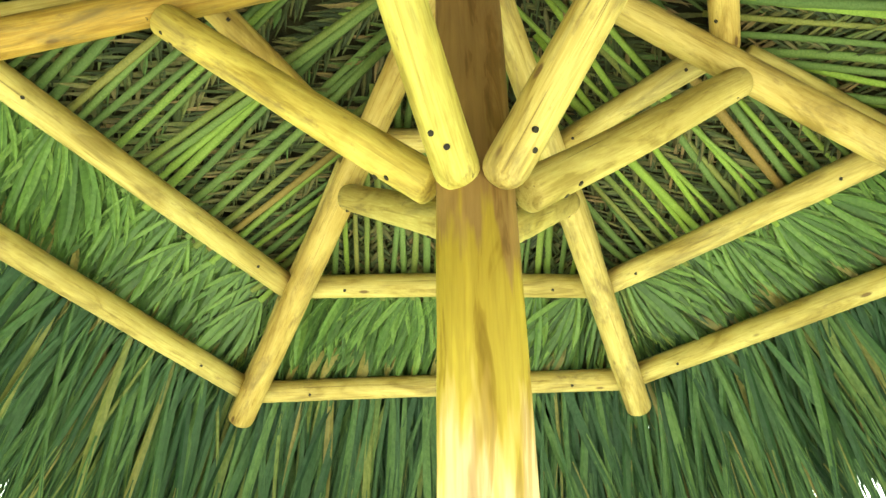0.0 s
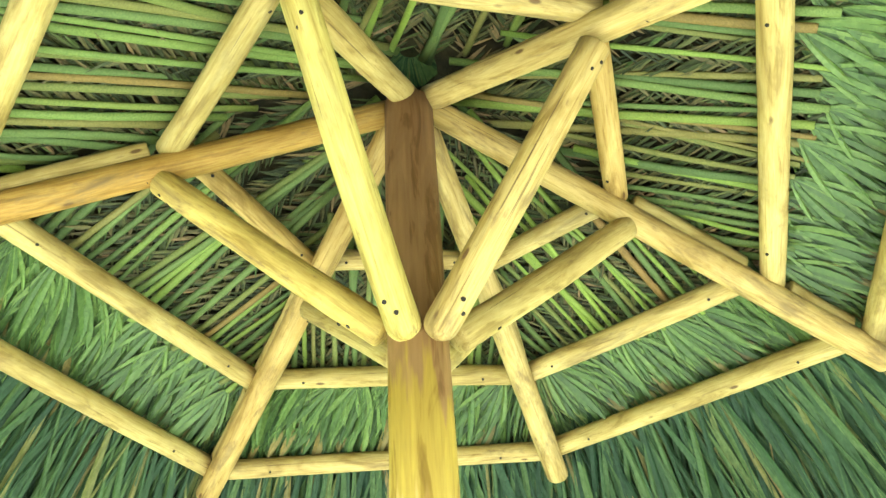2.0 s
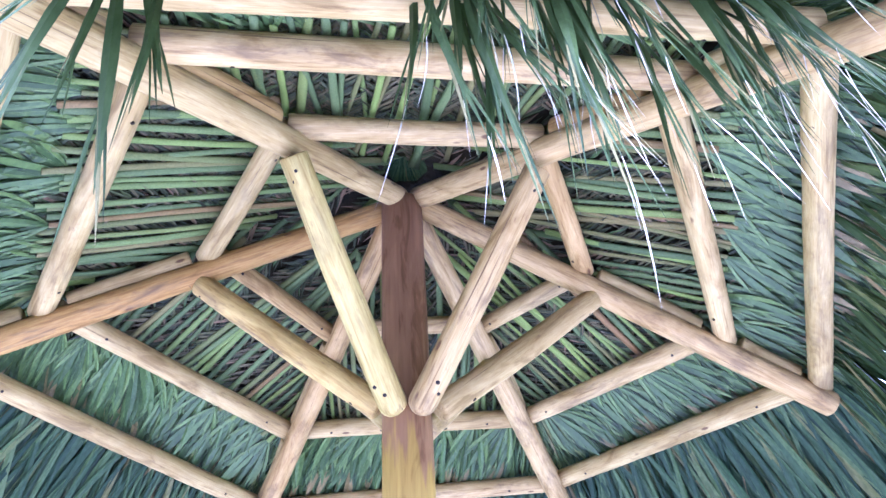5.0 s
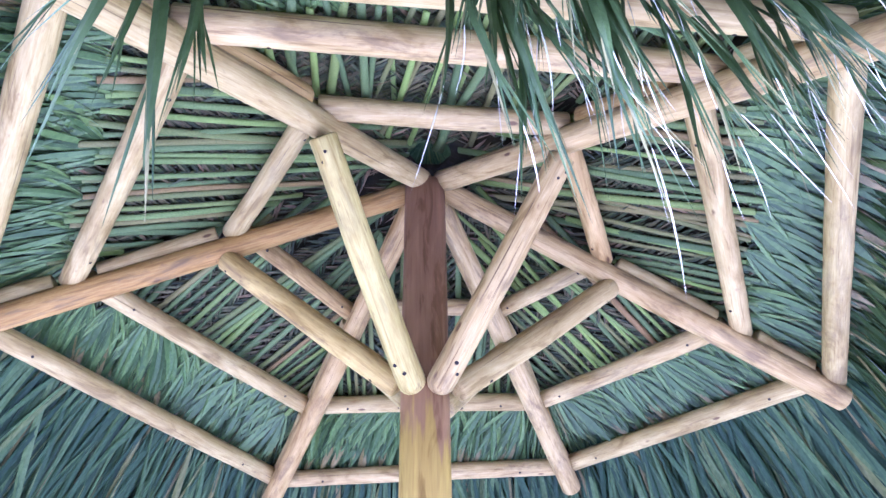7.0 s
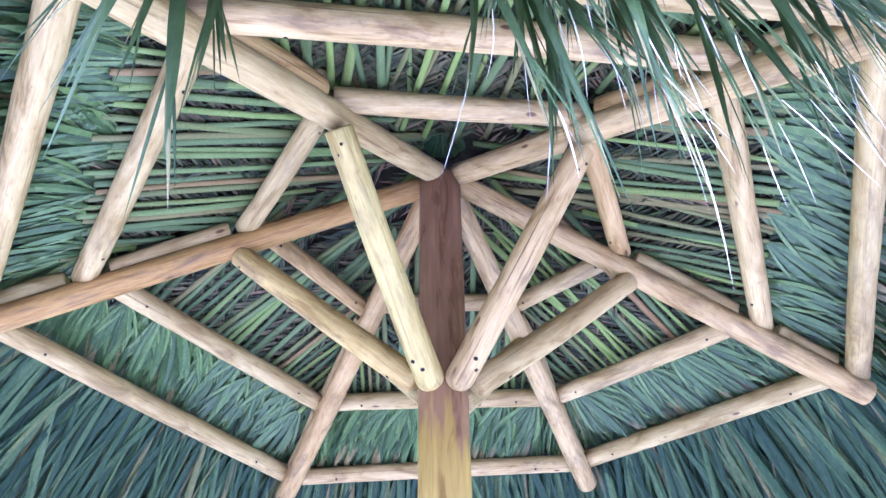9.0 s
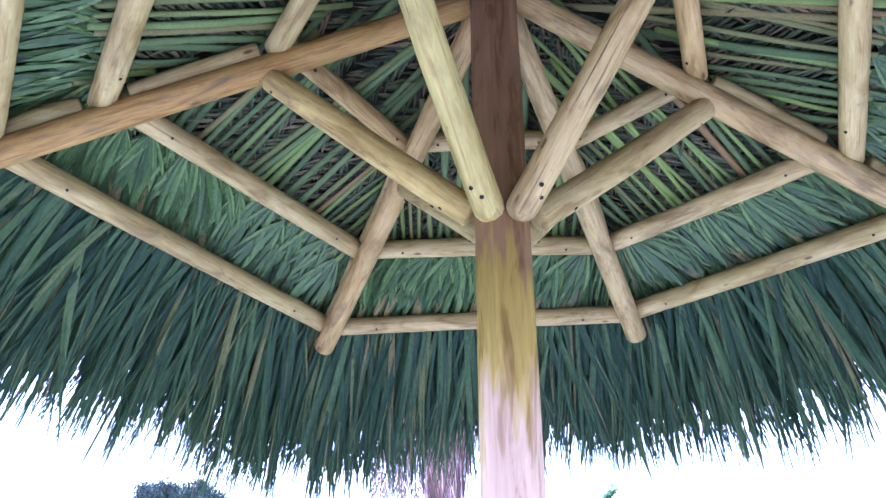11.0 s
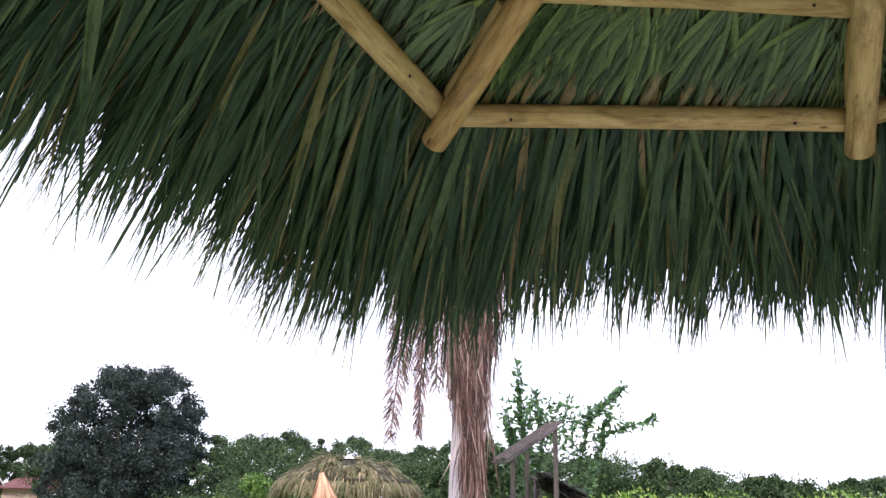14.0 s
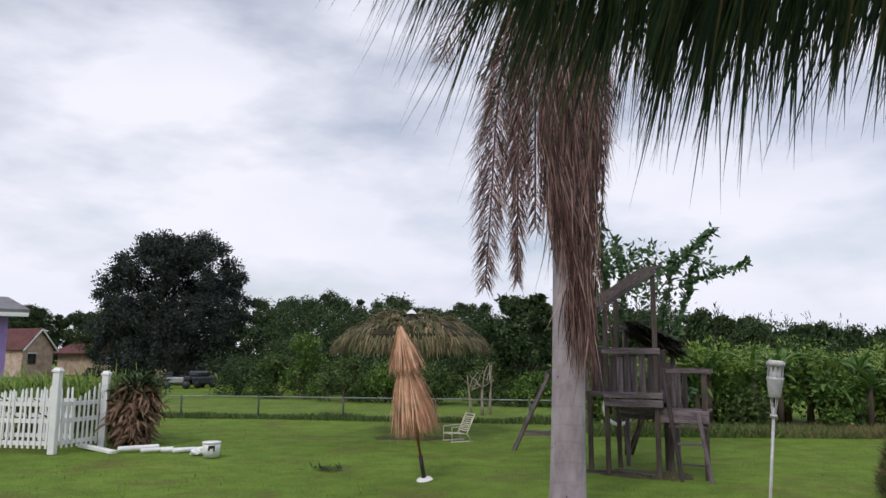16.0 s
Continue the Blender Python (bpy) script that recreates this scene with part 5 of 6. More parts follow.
plume([(0.12, 0.0, 5.3), (0.40, -0.05, 5.2), (0.46, -0.05, 4.4), (0.40, -0.05, 3.3)], 620, 0.42, 0.6, 0.009)
skirt([(-0.05, -0.16, 5.2), (-0.14, -0.22, 4.4), (-0.14, -0.21, 3.6), (-0.10, -0.20, 2.8)], 260, 0.5, 1.0, 0.013, 0.045)
skirt([(-0.12, -0.2, 4.6), (-0.16, -0.24, 3.9), (-0.02, -0.25, 3.3), (0.08, -0.24, 2.6), (0.06, -0.22, 1.8)], 420, 0.45, 0.85, 0.013, 0.045)
skirt([(0.06, -0.16, 5.2), (0.06, -0.23, 4.6), (0.06, -0.23, 3.9), (0.08, -0.22, 2.9)], 380, 0.4, 0.9, 0.018, 0.06)
skirt([(0.16, -0.12, 5.2), (0.27, -0.19, 4.5), (0.25, -0.2, 3.5), (0.19, -0.2, 2.4), (0.19, -0.2, 1.75)], 470, 0.5, 1.0, 0.013, 0.05)
skirt([(0.14, -0.06, 5.2), (0.34, -0.13, 4.7), (0.36, -0.14, 3.9), (0.27, -0.16, 2.9), (0.23, -0.17, 2.0)], 330, 0.5, 0.9, 0.011, 0.05)
for k in range(12):
    a = 2 * math.pi * k / 12 + rng.uniform(-0.2, 0.2)
    pts = [Vector((0.1 + 0.1 * math.cos(a), 0.1 * math.sin(a), 6.9))]
    d = Vector((math.cos(a) * 0.8, math.sin(a) * 0.8, 0.9)).normalized()
    for s in range(8):
        pts.append(pts[-1] + d * 0.34)
        d = (d + Vector((0, 0, -0.22))).normalized()
    fr = solid("green_frond", tube(pts, [0.025 * (1 - 0.1 * s) for s in range(9)], 6), STEM, palm, None, True)
    st = Strips()
    for s in range(90):
        f = rng.uniform(0.8, 7.9)
        p = pts[int(f)].lerp(pts[int(f) + 1], f - int(f))
        t = (pts[int(f) + 1] - pts[int(f)]).normalized()
        sd = t.cross(Vector((0, 0, 1))).normalized() * rng.choice((-1, 1))
        st.leaf(p, t * 0.6 + sd + Vector((0, 0, rng.uniform(-0.1, 0.4))), rng.uniform(0.4, 0.65), 0.022, rng.uniform(0.8, 2), (0, 0, 1), 4)
    tagged(solid("frond_fringe", st.geo(), SHRUB_LEAF, fr), kind="stuff")

# weedy patch and garden ornaments at the palm's foot
bed = thing("flower_bed", "weedy patch of low plants round the palm's foot", "flower bed", pose(0.89, 7.45, 0))
bm = bmesh.new()
bmesh.ops.create_icosphere(bm, subdivisions=4, radius=0.36)
for v in bm.verts:
    v.co *= 1 + 0.25 * noise.noise(v.co * 6)
    v.co.z = max(-0.05, v.co.z * 0.1)
part("soil", bm, SOIL_AND_SHADOW, bed, "", None, True)
for x, y, many, tall, tone in ((0.20, -0.22, 190, 0.19, WEED_LEAF), (0.10, -0.32, 90, 0.15, DRY_GRASS), (-0.62, -0.55, 90, 0.10, WEED_LEAF), (-0.30, -0.70, 110, 0.13, SHRUB_LEAF), (0.10, -0.72, 120, 0.15, WEED_LEAF), (0.45, -0.60, 80, 0.10, DRY_GRASS), (-0.05, -0.55, 70, 0.14, DRY_GRASS)):
    st = Strips()
    for j in range(many):
        st.leaf((x + rng.gauss(0, 0.06), y + rng.gauss(0, 0.05), 0.0), (rng.gauss(0, 0.45), rng.gauss(0, 0.45), 1), tall * rng.uniform(0.5, 1.15), rng.uniform(0.008, 0.018), 2.5, (0, -1, 0.3), 3)
    tagged(solid("bed_plant", st.geo(), tone, bed), kind="stuff")


def rumpled(w_, h_, nx, nz, depth, seed):
    """A hanging rag of cloth, folded and sagging away from its upper corner."""
    front = []
    for k in range(nz + 1):
        for i in range(nx + 1):
            u, v = i / nx, k / nz
            fold = depth * noise.noise((u * 4 + seed, v * 3, seed)) + depth * 0.5 * math.sin(9 * u + 4 * v + seed)
            front.append((u * w_ * (1 - 0.25 * v), fold, -v * h_ - 0.45 * h_ * u * u + 0.02 * noise.noise((u * 6, v * 5, seed + 3))))
    back_ = [(x, y + 0.004, z) for x, y, z in front]
    n, row = len(front), nx + 1
    faces = []
    for k in range(nz):
        for i in range(nx):
            a = k * row + i
            faces += [(a, a + 1, a + row + 1, a + row), (n + a + row, n + a + row + 1, n + a + 1, n + a)]
    edge = [i for i in range(row)] + [k * row + nx for k in range(1, nz + 1)] + [nz * row + i for i in range(nx - 1, -1, -1)] + [k * row for k in range(nz - 1, 0, -1)]
    for a, b in zip(edge, edge[1:] + edge[:1]):
        faces.append((b, a, n + a, n + b))
    return front + back_, faces


flag = thing("garden_flag", "crumpled red, white and blue flag on thin sticks", "flag", pose(0.545, 7.0, 0, 0, 2, 8))
solid("stick", tube([(0, 0, -0.12), (0, 0, 0.225)], [0.005, 0.005], 6), CHAIR_FRAME, flag)
solid("stick", tube([(0.09, -0.03, -0.12), (0.085, -0.02, 0.10)], [0.005, 0.005], 6), CHAIR_FRAME, flag)
for name, mt, x, z, w_, h_, sd in (("blue_field", CLOTH_BLUE, 0.0, 0.222, 0.10, 0.07, 1.0), ("white_fold", CLOTH_WHITE, 0.02, 0.165, 0.15, 0.05, 2.3), ("red_fold", CLOTH_RED, 0.035, 0.135, 0.12, 0.085, 3.1), ("dark_fold", CLOTH_BLUE, 0.10, 0.15, 0.055, 0.03, 4.2), ("white_hem", CLOTH_WHITE, 0.085, 0.10, 0.05, 0.05, 5.6)):
    solid(name, rumpled(w_, h_, 10, 6, 0.018, sd), mt, flag, pose(x, -0.012 * sd, z), True)


def lump(sx, sy, sz, rough_, seed, flat_base=-0.3):
    """A weathered rounded body with a flattened underside."""
    bm = bmesh.new()
    bmesh.ops.create_icosphere(bm, subdivisions=4, radius=1.0)
    for v in bm.verts:
        c = v.co.copy()
        c *= 1 + rough_ * noise.noise(c * 1.7 + Vector((seed, 0, 0))) + 0.3 * rough_ * noise.noise(c * 5 + Vector((0, seed, 0)))
        v.co = Vector((c.x * sx, c.y * sy, max(flat_base, c.z) * sz))
    return bm


stone = thing("edging_stone", "pale flat stone leaning at the palm's foot", "stone", pose(0.80, 7.08, 0.03, -12, 16, 6))
part("slab", lump(0.15, 0.08, 0.085, 0.3, 2.0), STONE_PALE, stone, "", None, True)
stump = thing("wood_stump", "short weathered piece of bark-covered wood", "log", pose(0.80, 6.86, -0.02))
solid("log", tube([(-0.09, 0, 0.05), (-0.03, 0.01, 0.062), (0.06, 0, 0.055), (0.13, 0.01, 0.05)], [0.05, 0.056, 0.054, 0.046], 14), BARK, stump, None, True)
orn = thing("clay_ornament", "broken terracotta garden ornament lying on its side", "ornament", pose(1.22, 6.78, 0.03, 0, 14, -12) @ Matrix.Diagonal((1.25, 1.2, 1.15, 1)))
part("body", lump(0.17, 0.08, 0.085, 0.35, 5.0), TERRACOTTA, orn, "", None, True)
for x, z, lean in ((-0.11, 0.02, -0.9), (-0.05, 0.02, 0.5)):
    solid("stub", tube([(x, 0, z), (x + 0.04 * lean, 0, z + 0.05), (x + 0.11 * lean, 0, z + 0.09)], [0.022, 0.019, 0.012], 9), TERRACOTTA, orn, None, True)
solid("knob", tube([(0.02, 0, 0.05), (0.03, 0, 0.11), (0.035, 0, 0.13), (0.04, 0, 0.165), (0.042, 0, 0.19)], [0.02, 0.017, 0.028, 0.027, 0.012], 12), STONE_PALE, orn, None, True, "pale rounded knob")
bowl = thing("white_bowl", "small white garden bowl with a pointed lid", "bowl", pose(0.38, 6.33, -0.02))
solid("bowl", tube([(0, 0, 0), (0, 0, 0.035), (0, 0, 0.075), (0, 0, 0.085)], [0.05, 0.095, 0.115, 0.112], 20), WHITE_PLASTIC, bowl, None, True)
solid("lid", tube([(0, 0, 0.083), (0, 0, 0.105), (0, 0, 0.115), (0, 0, 0.135)], [0.108, 0.05, 0.014, 0.010], 20), WHITE_PLASTIC, bowl, None, True)
pot = thing("blue_pot", "small blue and white glazed pot on the grass", "pot", pose(1.63, 6.38, -0.02))
solid("pot", tube([(0, 0, 0), (0, 0, 0.05), (0, 0, 0.09), (0, 0, 0.10)], [0.05, 0.085, 0.075, 0.08], 20), CLOTH_BLUE, pot, None, True)
solid("rim", tube([(0, 0, 0.101), (0, 0, 0.112)], [0.084, 0.08], 20), CLOTH_WHITE, pot, None, True, "white rim")
hose = thing("garden_hose", "black garden hose coiled on the lawn", "hose", pose(-0.03, 6.30, 0))
for k in range(5):
    ring = [((0.19 - 0.012 * k) * math.cos(a * math.pi / 16), (0.19 - 0.012 * k) * math.sin(a * math.pi / 16), 0.02 + 0.026 * k + 0.004 * math.sin(a * 0.7 + k)) for a in range(33)]
    solid("coil", tube(ring, [0.0145] * 33, 8), BLACK_PRINT, hose, None, True)

# tiki torch
tor = thing("garden_torch", "metal garden torch with a slatted lantern on a thin pole", "torch", look((1.872, 5.06, 0.0), (1.995, 5.015, 1.4)) @ pose(0, 0, 0, 180, 0, 0) @ Matrix.Diagonal((0.905, 0.905, 0.905, 1)))
solid("pole", tube([(0, 0, -0.1), (0, 0, 1.34)], [0.011, 0.011], 10), TORCH_METAL, tor, None, True)
for k in range(4):
    a = math.pi / 2 * k + 0.4
    solid("prong", tube([(0.01 * math.cos(a), 0.01 * math.sin(a), 1.26), (0.028 * math.cos(a), 0.028 * math.sin(a), 1.42)], [0.004, 0.004], 6), TORCH_METAL, tor)
solid("collar", tube([(0, 0, 1.27), (0, 0, 1.29)], [0.026, 0.026], 12), TORCH_METAL, tor, None, True)
solid("bowl", tube([(0, 0, 1.41), (0, 0, 1.43), (0, 0, 1.545), (0, 0, 1.56)], [0.036, 0.043, 0.058, 0.060], 20), TORCH_METAL, tor, None, True)
for k in range(10):
    a = 2 * math.pi * k / 10
    part("slat", box_bm(0.018, 0.003, 0.10), TORCH_METAL, tor, "", pose(0.053 * math.cos(a), 0.053 * math.sin(a), 1.60, 0, 0, math.degrees(a) + 90))
solid("wick_can", tube([(0, 0, 1.54), (0, 0, 1.63)], [0.03, 0.03], 12), WHITE_PLASTIC, tor, None, True)
solid("lid", tube([(0, 0, 1.64), (0, 0, 1.672), (0, 0, 1.685)], [0.064, 0.064, 0.045], 20), TORCH_METAL, tor, None, True)

# twiggy bush, greener below
gb = thing("twiggy_bush", "rounded twiggy grey-brown and green bush on the lawn", "bush", pose(5.04, 8.5, 0) @ Matrix.Diagonal((0.88, 0.88, 0.94, 1)))
for name, tone, many, low, high in (("dry_foliage", DRY_GRASS, 7200, 0.0, 0.98), ("green_foliage", WEED_LEAF, 5600, 0.0, 0.98), ("dead_twigs", RAFFIA_DARK, 600, 0.5, 0.98)):
    gr = Strips()
    for k in range(many):
        a, f = rng.uniform(0, 2 * math.pi), rng.random() ** 0.5
        r = 0.62 * f
        top = 0.95 * math.sqrt(max(0.04, 1 - f ** 2.6)) * (0.9 + 0.45 * noise.noise((math.cos(a) * r * 5, math.sin(a) * r * 5, 0)))
        z = top * (low + (high - low) * rng.random() ** 0.6)
        gr.leaf((r * math.cos(a), r * math.sin(a), z), (math.cos(a) * f * 0.5 + rng.gauss(0, 0.6), math.sin(a) * f * 0.5 + rng.gauss(0, 0.6), 0.8), rng.uniform(0.05, 0.16), rng.uniform(0.007, 0.018), rng.uniform(0.5, 3), (0, -1, 0.1), 3)
    tagged(solid(name, gr.geo(), tone, gb), kind="stuff")
chair = thing("webbed_chair", "low cream metal lawn chair with webbing straps on its back", "chair", pose(3.31, 5.5, -0.065, 0, 0, -8))
back = [(-0.24, 0, 0.14), (-0.22, -0.02, 0.38), (-0.19, -0.03, 0.432), (-0.14, -0.03, 0.44), (0.20, -0.03, 0.395), (0.25, -0.02, 0.36), (0.27, 0, 0.14)]
solid("back_frame", tube(back, [0.013] * 7, 8), CHAIR_FRAME, chair, None, True)
for x in (-0.24, 0.27):
    solid("leg", tube([(x, 0.05, -0.02), (x, 0, 0.14), (x, -0.42, 0.16), (x, -0.45, -0.02)], [0.013] * 4, 8), CHAIR_FRAME, chair, None, True)
solid("seat_rail", tube([(-0.24, -0.42, 0.16), (0.27, -0.42, 0.16)], [0.013] * 2, 8), CHAIR_FRAME, chair, None, True)
for k in range(6):
    x, tip = -0.17 + 0.075 * k, 0.435 - 0.0099 * k
    lean = 0.05 if k % 2 else -0.04
    solid("strap", tube([(x, -0.028, tip), (x + lean, -0.012, 0.28), (x + 0.2 * lean, 0.0, 0.14), (x, -0.2, 0.135), (x, -0.42, 0.165)], [0.013] * 5, 6, True, 0.25), CHAIR_FRAME if k % 3 else CLOTH_WHITE, chair)

# ---- play fort, fruit tree and houses ----
rng = random.Random(5)
fort = thing("play_fort", "weathered grey wooden play fort with a sloping roof and a ladder", "play fort", pose(1.73, 10.0, 0, 0, 0, -22.5) @ Matrix.Diagonal((0.875, 0.85, 0.865, 1)))


def beam(name, a, b, w_, d_, mat=None, label=""):
    a, b = Vector(a), Vector(b)
    L = (b - a).length
    bm = box_bm(w_ * 0.9, d_ * 0.9, L, 0.005, (0, 0, L / 2))
    for v in bm.verts:
        v.co.x += 0.004 * noise.noise((v.co.z * 3, a.x * 7, a.y))
    z = (b - a).normalized()
    ref = Vector((0, 1, 0)) if abs(z.y) < 0.8 else Vector((0, 0, 1))
    y = (ref - z * ref.dot(z)).normalized()
    x = y.cross(z)
    turn = Matrix((x, y, z)).transposed().to_4x4()
    return part(name, bm, mat or OLD_WOOD, fort, label, Matrix.Translation(a) @ turn)


FW, FD = 0.74, 0.85
SX, SY = -0.33, 0.27
for x, y, h in ((0, 0, 2.56), (FW, 0, 3.08), (0, FD, 2.72), (FW, FD, 1.9), (SX, SY, 1.24), (-0.55, 0.6, 1.24)):
    beam("post", (x, y, -0.05), (x, y, h), 0.075, 0.075, POST_BROWN)
# deck and its skirts
for k in range(8):
    beam("deck_board", (-0.06 - 0.03 * k, 0.05 + k * FD / 8, 1.24), (FW + 0.08, 0.05 + k * FD / 8, 1.24), 0.03, 0.10)
beam("deck_beam", (-0.03, -0.06, 1.20), (FW + 0.10, -0.06, 1.20), 0.10, 0.035)
beam("deck_beam", (-0.03, -0.062, 1.08), (FW + 0.10, -0.062, 1.08), 0.12, 0.035)
beam("deck_beam", (-0.05, FD + 0.055, 1.16), (FW + 0.08, FD + 0.055, 1.16), 0.16, 0.035)
beam("deck_beam", (-0.02, 0.0, 1.20), (SX - 0.06, SY + 0.05, 1.20), 0.08, 0.04)
beam("deck_beam", (FW + 0.06, 0, 1.16), (FW + 0.06, FD, 1.16), 0.035, 0.16)
for k in range(3):
    beam("box_board", (0.12, 0.30 + 0.01 * k, 1.03 - 0.085 * k), (FW + 0.05, 0.30 + 0.01 * k, 1.03 - 0.085 * k), 0.085, 0.03)
# railings with upright boards
beam("rail", (-0.05, -0.055, 1.87), (FW + 0.08, -0.055, 1.86), 0.10, 0.04)
for k in range(6):
    x = 0.10 + k * 0.112
    h = 1.80 - (0.03 if k % 2 else 0.0)
    beam("rail_board", (x, -0.03, 1.22), (x + rng.uniform(-0.012, 0.012), -0.03, h), rng.uniform(0.088, 0.104), 0.02)
beam("rail", (-0.05, FD + 0.055, 1.86), (FW + 0.06, FD + 0.055, 1.86), 0.07, 0.035)
for k in range(5):
    beam("rail_board", (0.1 + 0.14 * k, FD + 0.035, 1.22), (0.1 + 0.14 * k, FD + 0.035, 1.82), 0.10, 0.02)
beam("rail", (0.0, 0.03, 1.86), (SX - 0.1, SY + 0.08, 1.86), 0.08, 0.04)
for k in range(5):
    f = 0.2 + 0.25 * k
    if k != 3:
        beam("rail_board", (SX * f, SY * f + 0.02, 1.22), (SX * f, SY * f + 0.02, 1.83), 0.088, 0.02)
# leaning roof of boards, cut askew
side = Vector((SX, SY, 0)) * 1.2
a, b = Vector((-0.07, -0.04, 2.54)), Vector((FW + 0.17, -0.04, 3.15))
for k in range(5):
    lo, hi = side * (k / 5 + 0.006), side * ((k + 1) / 5 - 0.006)
    up = Vector((0, 0, 0.022))
    jut = (b - a) * rng.uniform(-0.02, 0.02)
    corners = [a + lo - jut, b + lo + jut, b + hi + jut, a + hi - jut]
    # darker post brown puts the roof's shaded underside into the boards' colour
    solid("roof_board", (corners + [p + up for p in corners], [(3, 2, 1, 0), (4, 5, 6, 7), (0, 1, 5, 4), (1, 2, 6, 5), (2, 3, 7, 6), (3, 0, 4, 7)]), POST_BROWN, fort)
beam("roof_beam", (-0.07, -0.05, 2.50), (FW + 0.06, -0.05, 3.07), 0.05, 0.035)
beam("roof_beam", (-0.07, -0.04, 2.50), (-0.07 + SX * 1.2, -0.04 + SY * 1.2, 2.50), 0.04, 0.04)
beam("roof_beam", (-0.07 + SX * 1.2, -0.04 + SY * 1.2, 2.50), (FW + 0.04 + SX * 1.2, -0.04 + SY * 1.2, 3.07), 0.04, 0.035)
# lower landing with side boards and ladder
for x, y, h in ((FW + 0.66, 0.10, 1.62), (FW + 0.62, 0.6, 1.60), (FW + 0.1, 0.6, 1.7)):
    beam("post", (x, y, -0.05), (x, y, h), 0.075, 0.075, POST_BROWN)
for k in range(4):
    beam("landing_board", (FW, 0.10 + 0.15 * k, 0.98), (FW + 0.72, 0.10 + 0.15 * k, 0.98), 0.03, 0.13)
beam("landing_beam", (FW, 0.03, 0.90), (FW + 0.72, 0.03, 0.90), 0.20, 0.03)
beam("step", (FW + 0.16, -0.02, 0.76), (FW + 0.68, -0.02, 0.76), 0.03, 0.10)
beam("rail", (FW, 0.62, 1.58), (FW + 0.74, 0.62, 1.56), 0.08, 0.04)
beam("rail", (FW + 0.05, 0.06, 1.57), (FW + 0.74, 0.06, 1.56), 0.06, 0.04)
for k in range(3):
    beam("rail_board", (FW + 0.14 + 0.095 * k, 0.60, 0.98), (FW + 0.14 + 0.095 * k, 0.60, 1.54), 0.088, 0.02)
beam("stick", (FW + 0.14, 0.0, 1.34), (FW + 0.36, 0.02, 1.56), 0.02, 0.02)
beam("ladder_side", (FW + 0.34, -0.16, -0.02), (FW + 0.10, 0.0, 1.60), 0.06, 0.09)
beam("ladder_side", (FW + 0.74, -0.14, -0.02), (FW + 0.58, -0.01, 0.98), 0.06, 0.09)
beam("rung", (FW + 0.24, -0.08, 0.52), (FW + 0.66, -0.08, 0.52), 0.04, 0.06)
beam("rung", (FW + 0.30, -0.13, 0.24), (FW + 0.70, -0.13, 0.24), 0.03, 0.05)
# swing beam, its slanting leg and the slide
beam("swing_leg", (-2.28, 2.16, -0.02), (-1.60, 2.38, 1.48), 0.08, 0.08)
beam("swing_leg", (-1.05, 2.75, -0.02), (-1.55, 2.38, 1.48), 0.08, 0.08)
beam("swing_beam", (-1.66, 2.42, 1.46), (0.02, FD, 1.62), 0.085, 0.085)
beam("swing_brace", (-2.08, 2.22, 0.33), (-1.18, 2.66, 0.33), 0.10, 0.05)
arc = [(-0.10 + 0.24 * math.cos(a), 1.3, 0.90 + 0.26 * math.sin(a)) for a in [math.pi * (0.62 + 0.12 * k) for k in range(11)]]
solid("tyre_swing", tube(arc, [0.032] * 11, 8), WHITE_PLASTIC, fort, None, True, "white curved plastic tube hanging from the swing beam")
solid("rope", tube([(-0.32, 1.6, 1.65), (-0.34, 1.6, 0.95)], [0.011, 0.011], 6), YELLOW_ROPE, fort, None, False, "yellow rope")
for a_, b_ in (((-0.45, 0.1, 0.02), (0.35, 0.25, 0.02)), ((0.15, 0.35, 0.02), (0.62, 0.0, 0.02))):
    beam("ground_timber", a_, b_, 0.05, 0.06)
soil_shadow_patch("fort_soil", "bare dark soil under the play fort", 2.2, 10.05, 0.75, 0.45, -22.5, 1.0)

# dark lean-to canopy of dead fronds behind the fort
can = thing("leaf_canopy", "dark heap of dead fronds on a slanting frame behind the fort", "canopy", pose(2.5, 10.75, 0) @ Matrix.Diagonal((0.86, 0.86, 0.86, 1)))
st = Strips()
for k in range(1500):
    f = rng.random()
    st.leaf((-0.40 + 0.78 * f, rng.uniform(-0.4, 0.4), 2.36 - 0.36 * f + rng.uniform(-0.18, 0.06)), (0.8, rng.gauss(0, 0.4), -0.35 + rng.gauss(0, 0.3)), rng.uniform(0.14, 0.3), 0.045, 2.2, (0, 0, 1), 4)
solid("dead_leaves", st.geo(), DARK_THATCH, can)
solid("frame", merge([tube([(-0.5, 0, 2.3), (0.5, 0, 1.9)], [0.03, 0.03], 7), tube([(0.4, 0, -0.05), (0.36, 0, 1.95)], [0.04, 0.04], 7), tube([(-0.4, 0.1, -0.05), (-0.4, 0.1, 2.28)], [0.04, 0.04], 7)]), OLD_WOOD, can)

# young fruit tree behind the fort, with long whippy branches
ft = thing("fruit_tree", "young fruit tree with long whippy branches and glossy leaves", "tree", pose(2.35, 12.0, 0) @ Matrix.Diagonal((0.87, 0.87, 0.87, 1)))
geo, st = [], Strips()
stems = [((0.0, 0, 0), (0.05, 0, 1), 4.2), ((0.1, 0, 0), (0.25, 0, 1), 4.1), ((-0.1, 0, 0), (-0.18, 0, 1), 3.6), ((0.05, 0.1, 0), (0.42, 0.1, 1), 4.2), ((0.0, -0.1, 0), (-0.05, -0.1, 1), 4.7)]
tips = []
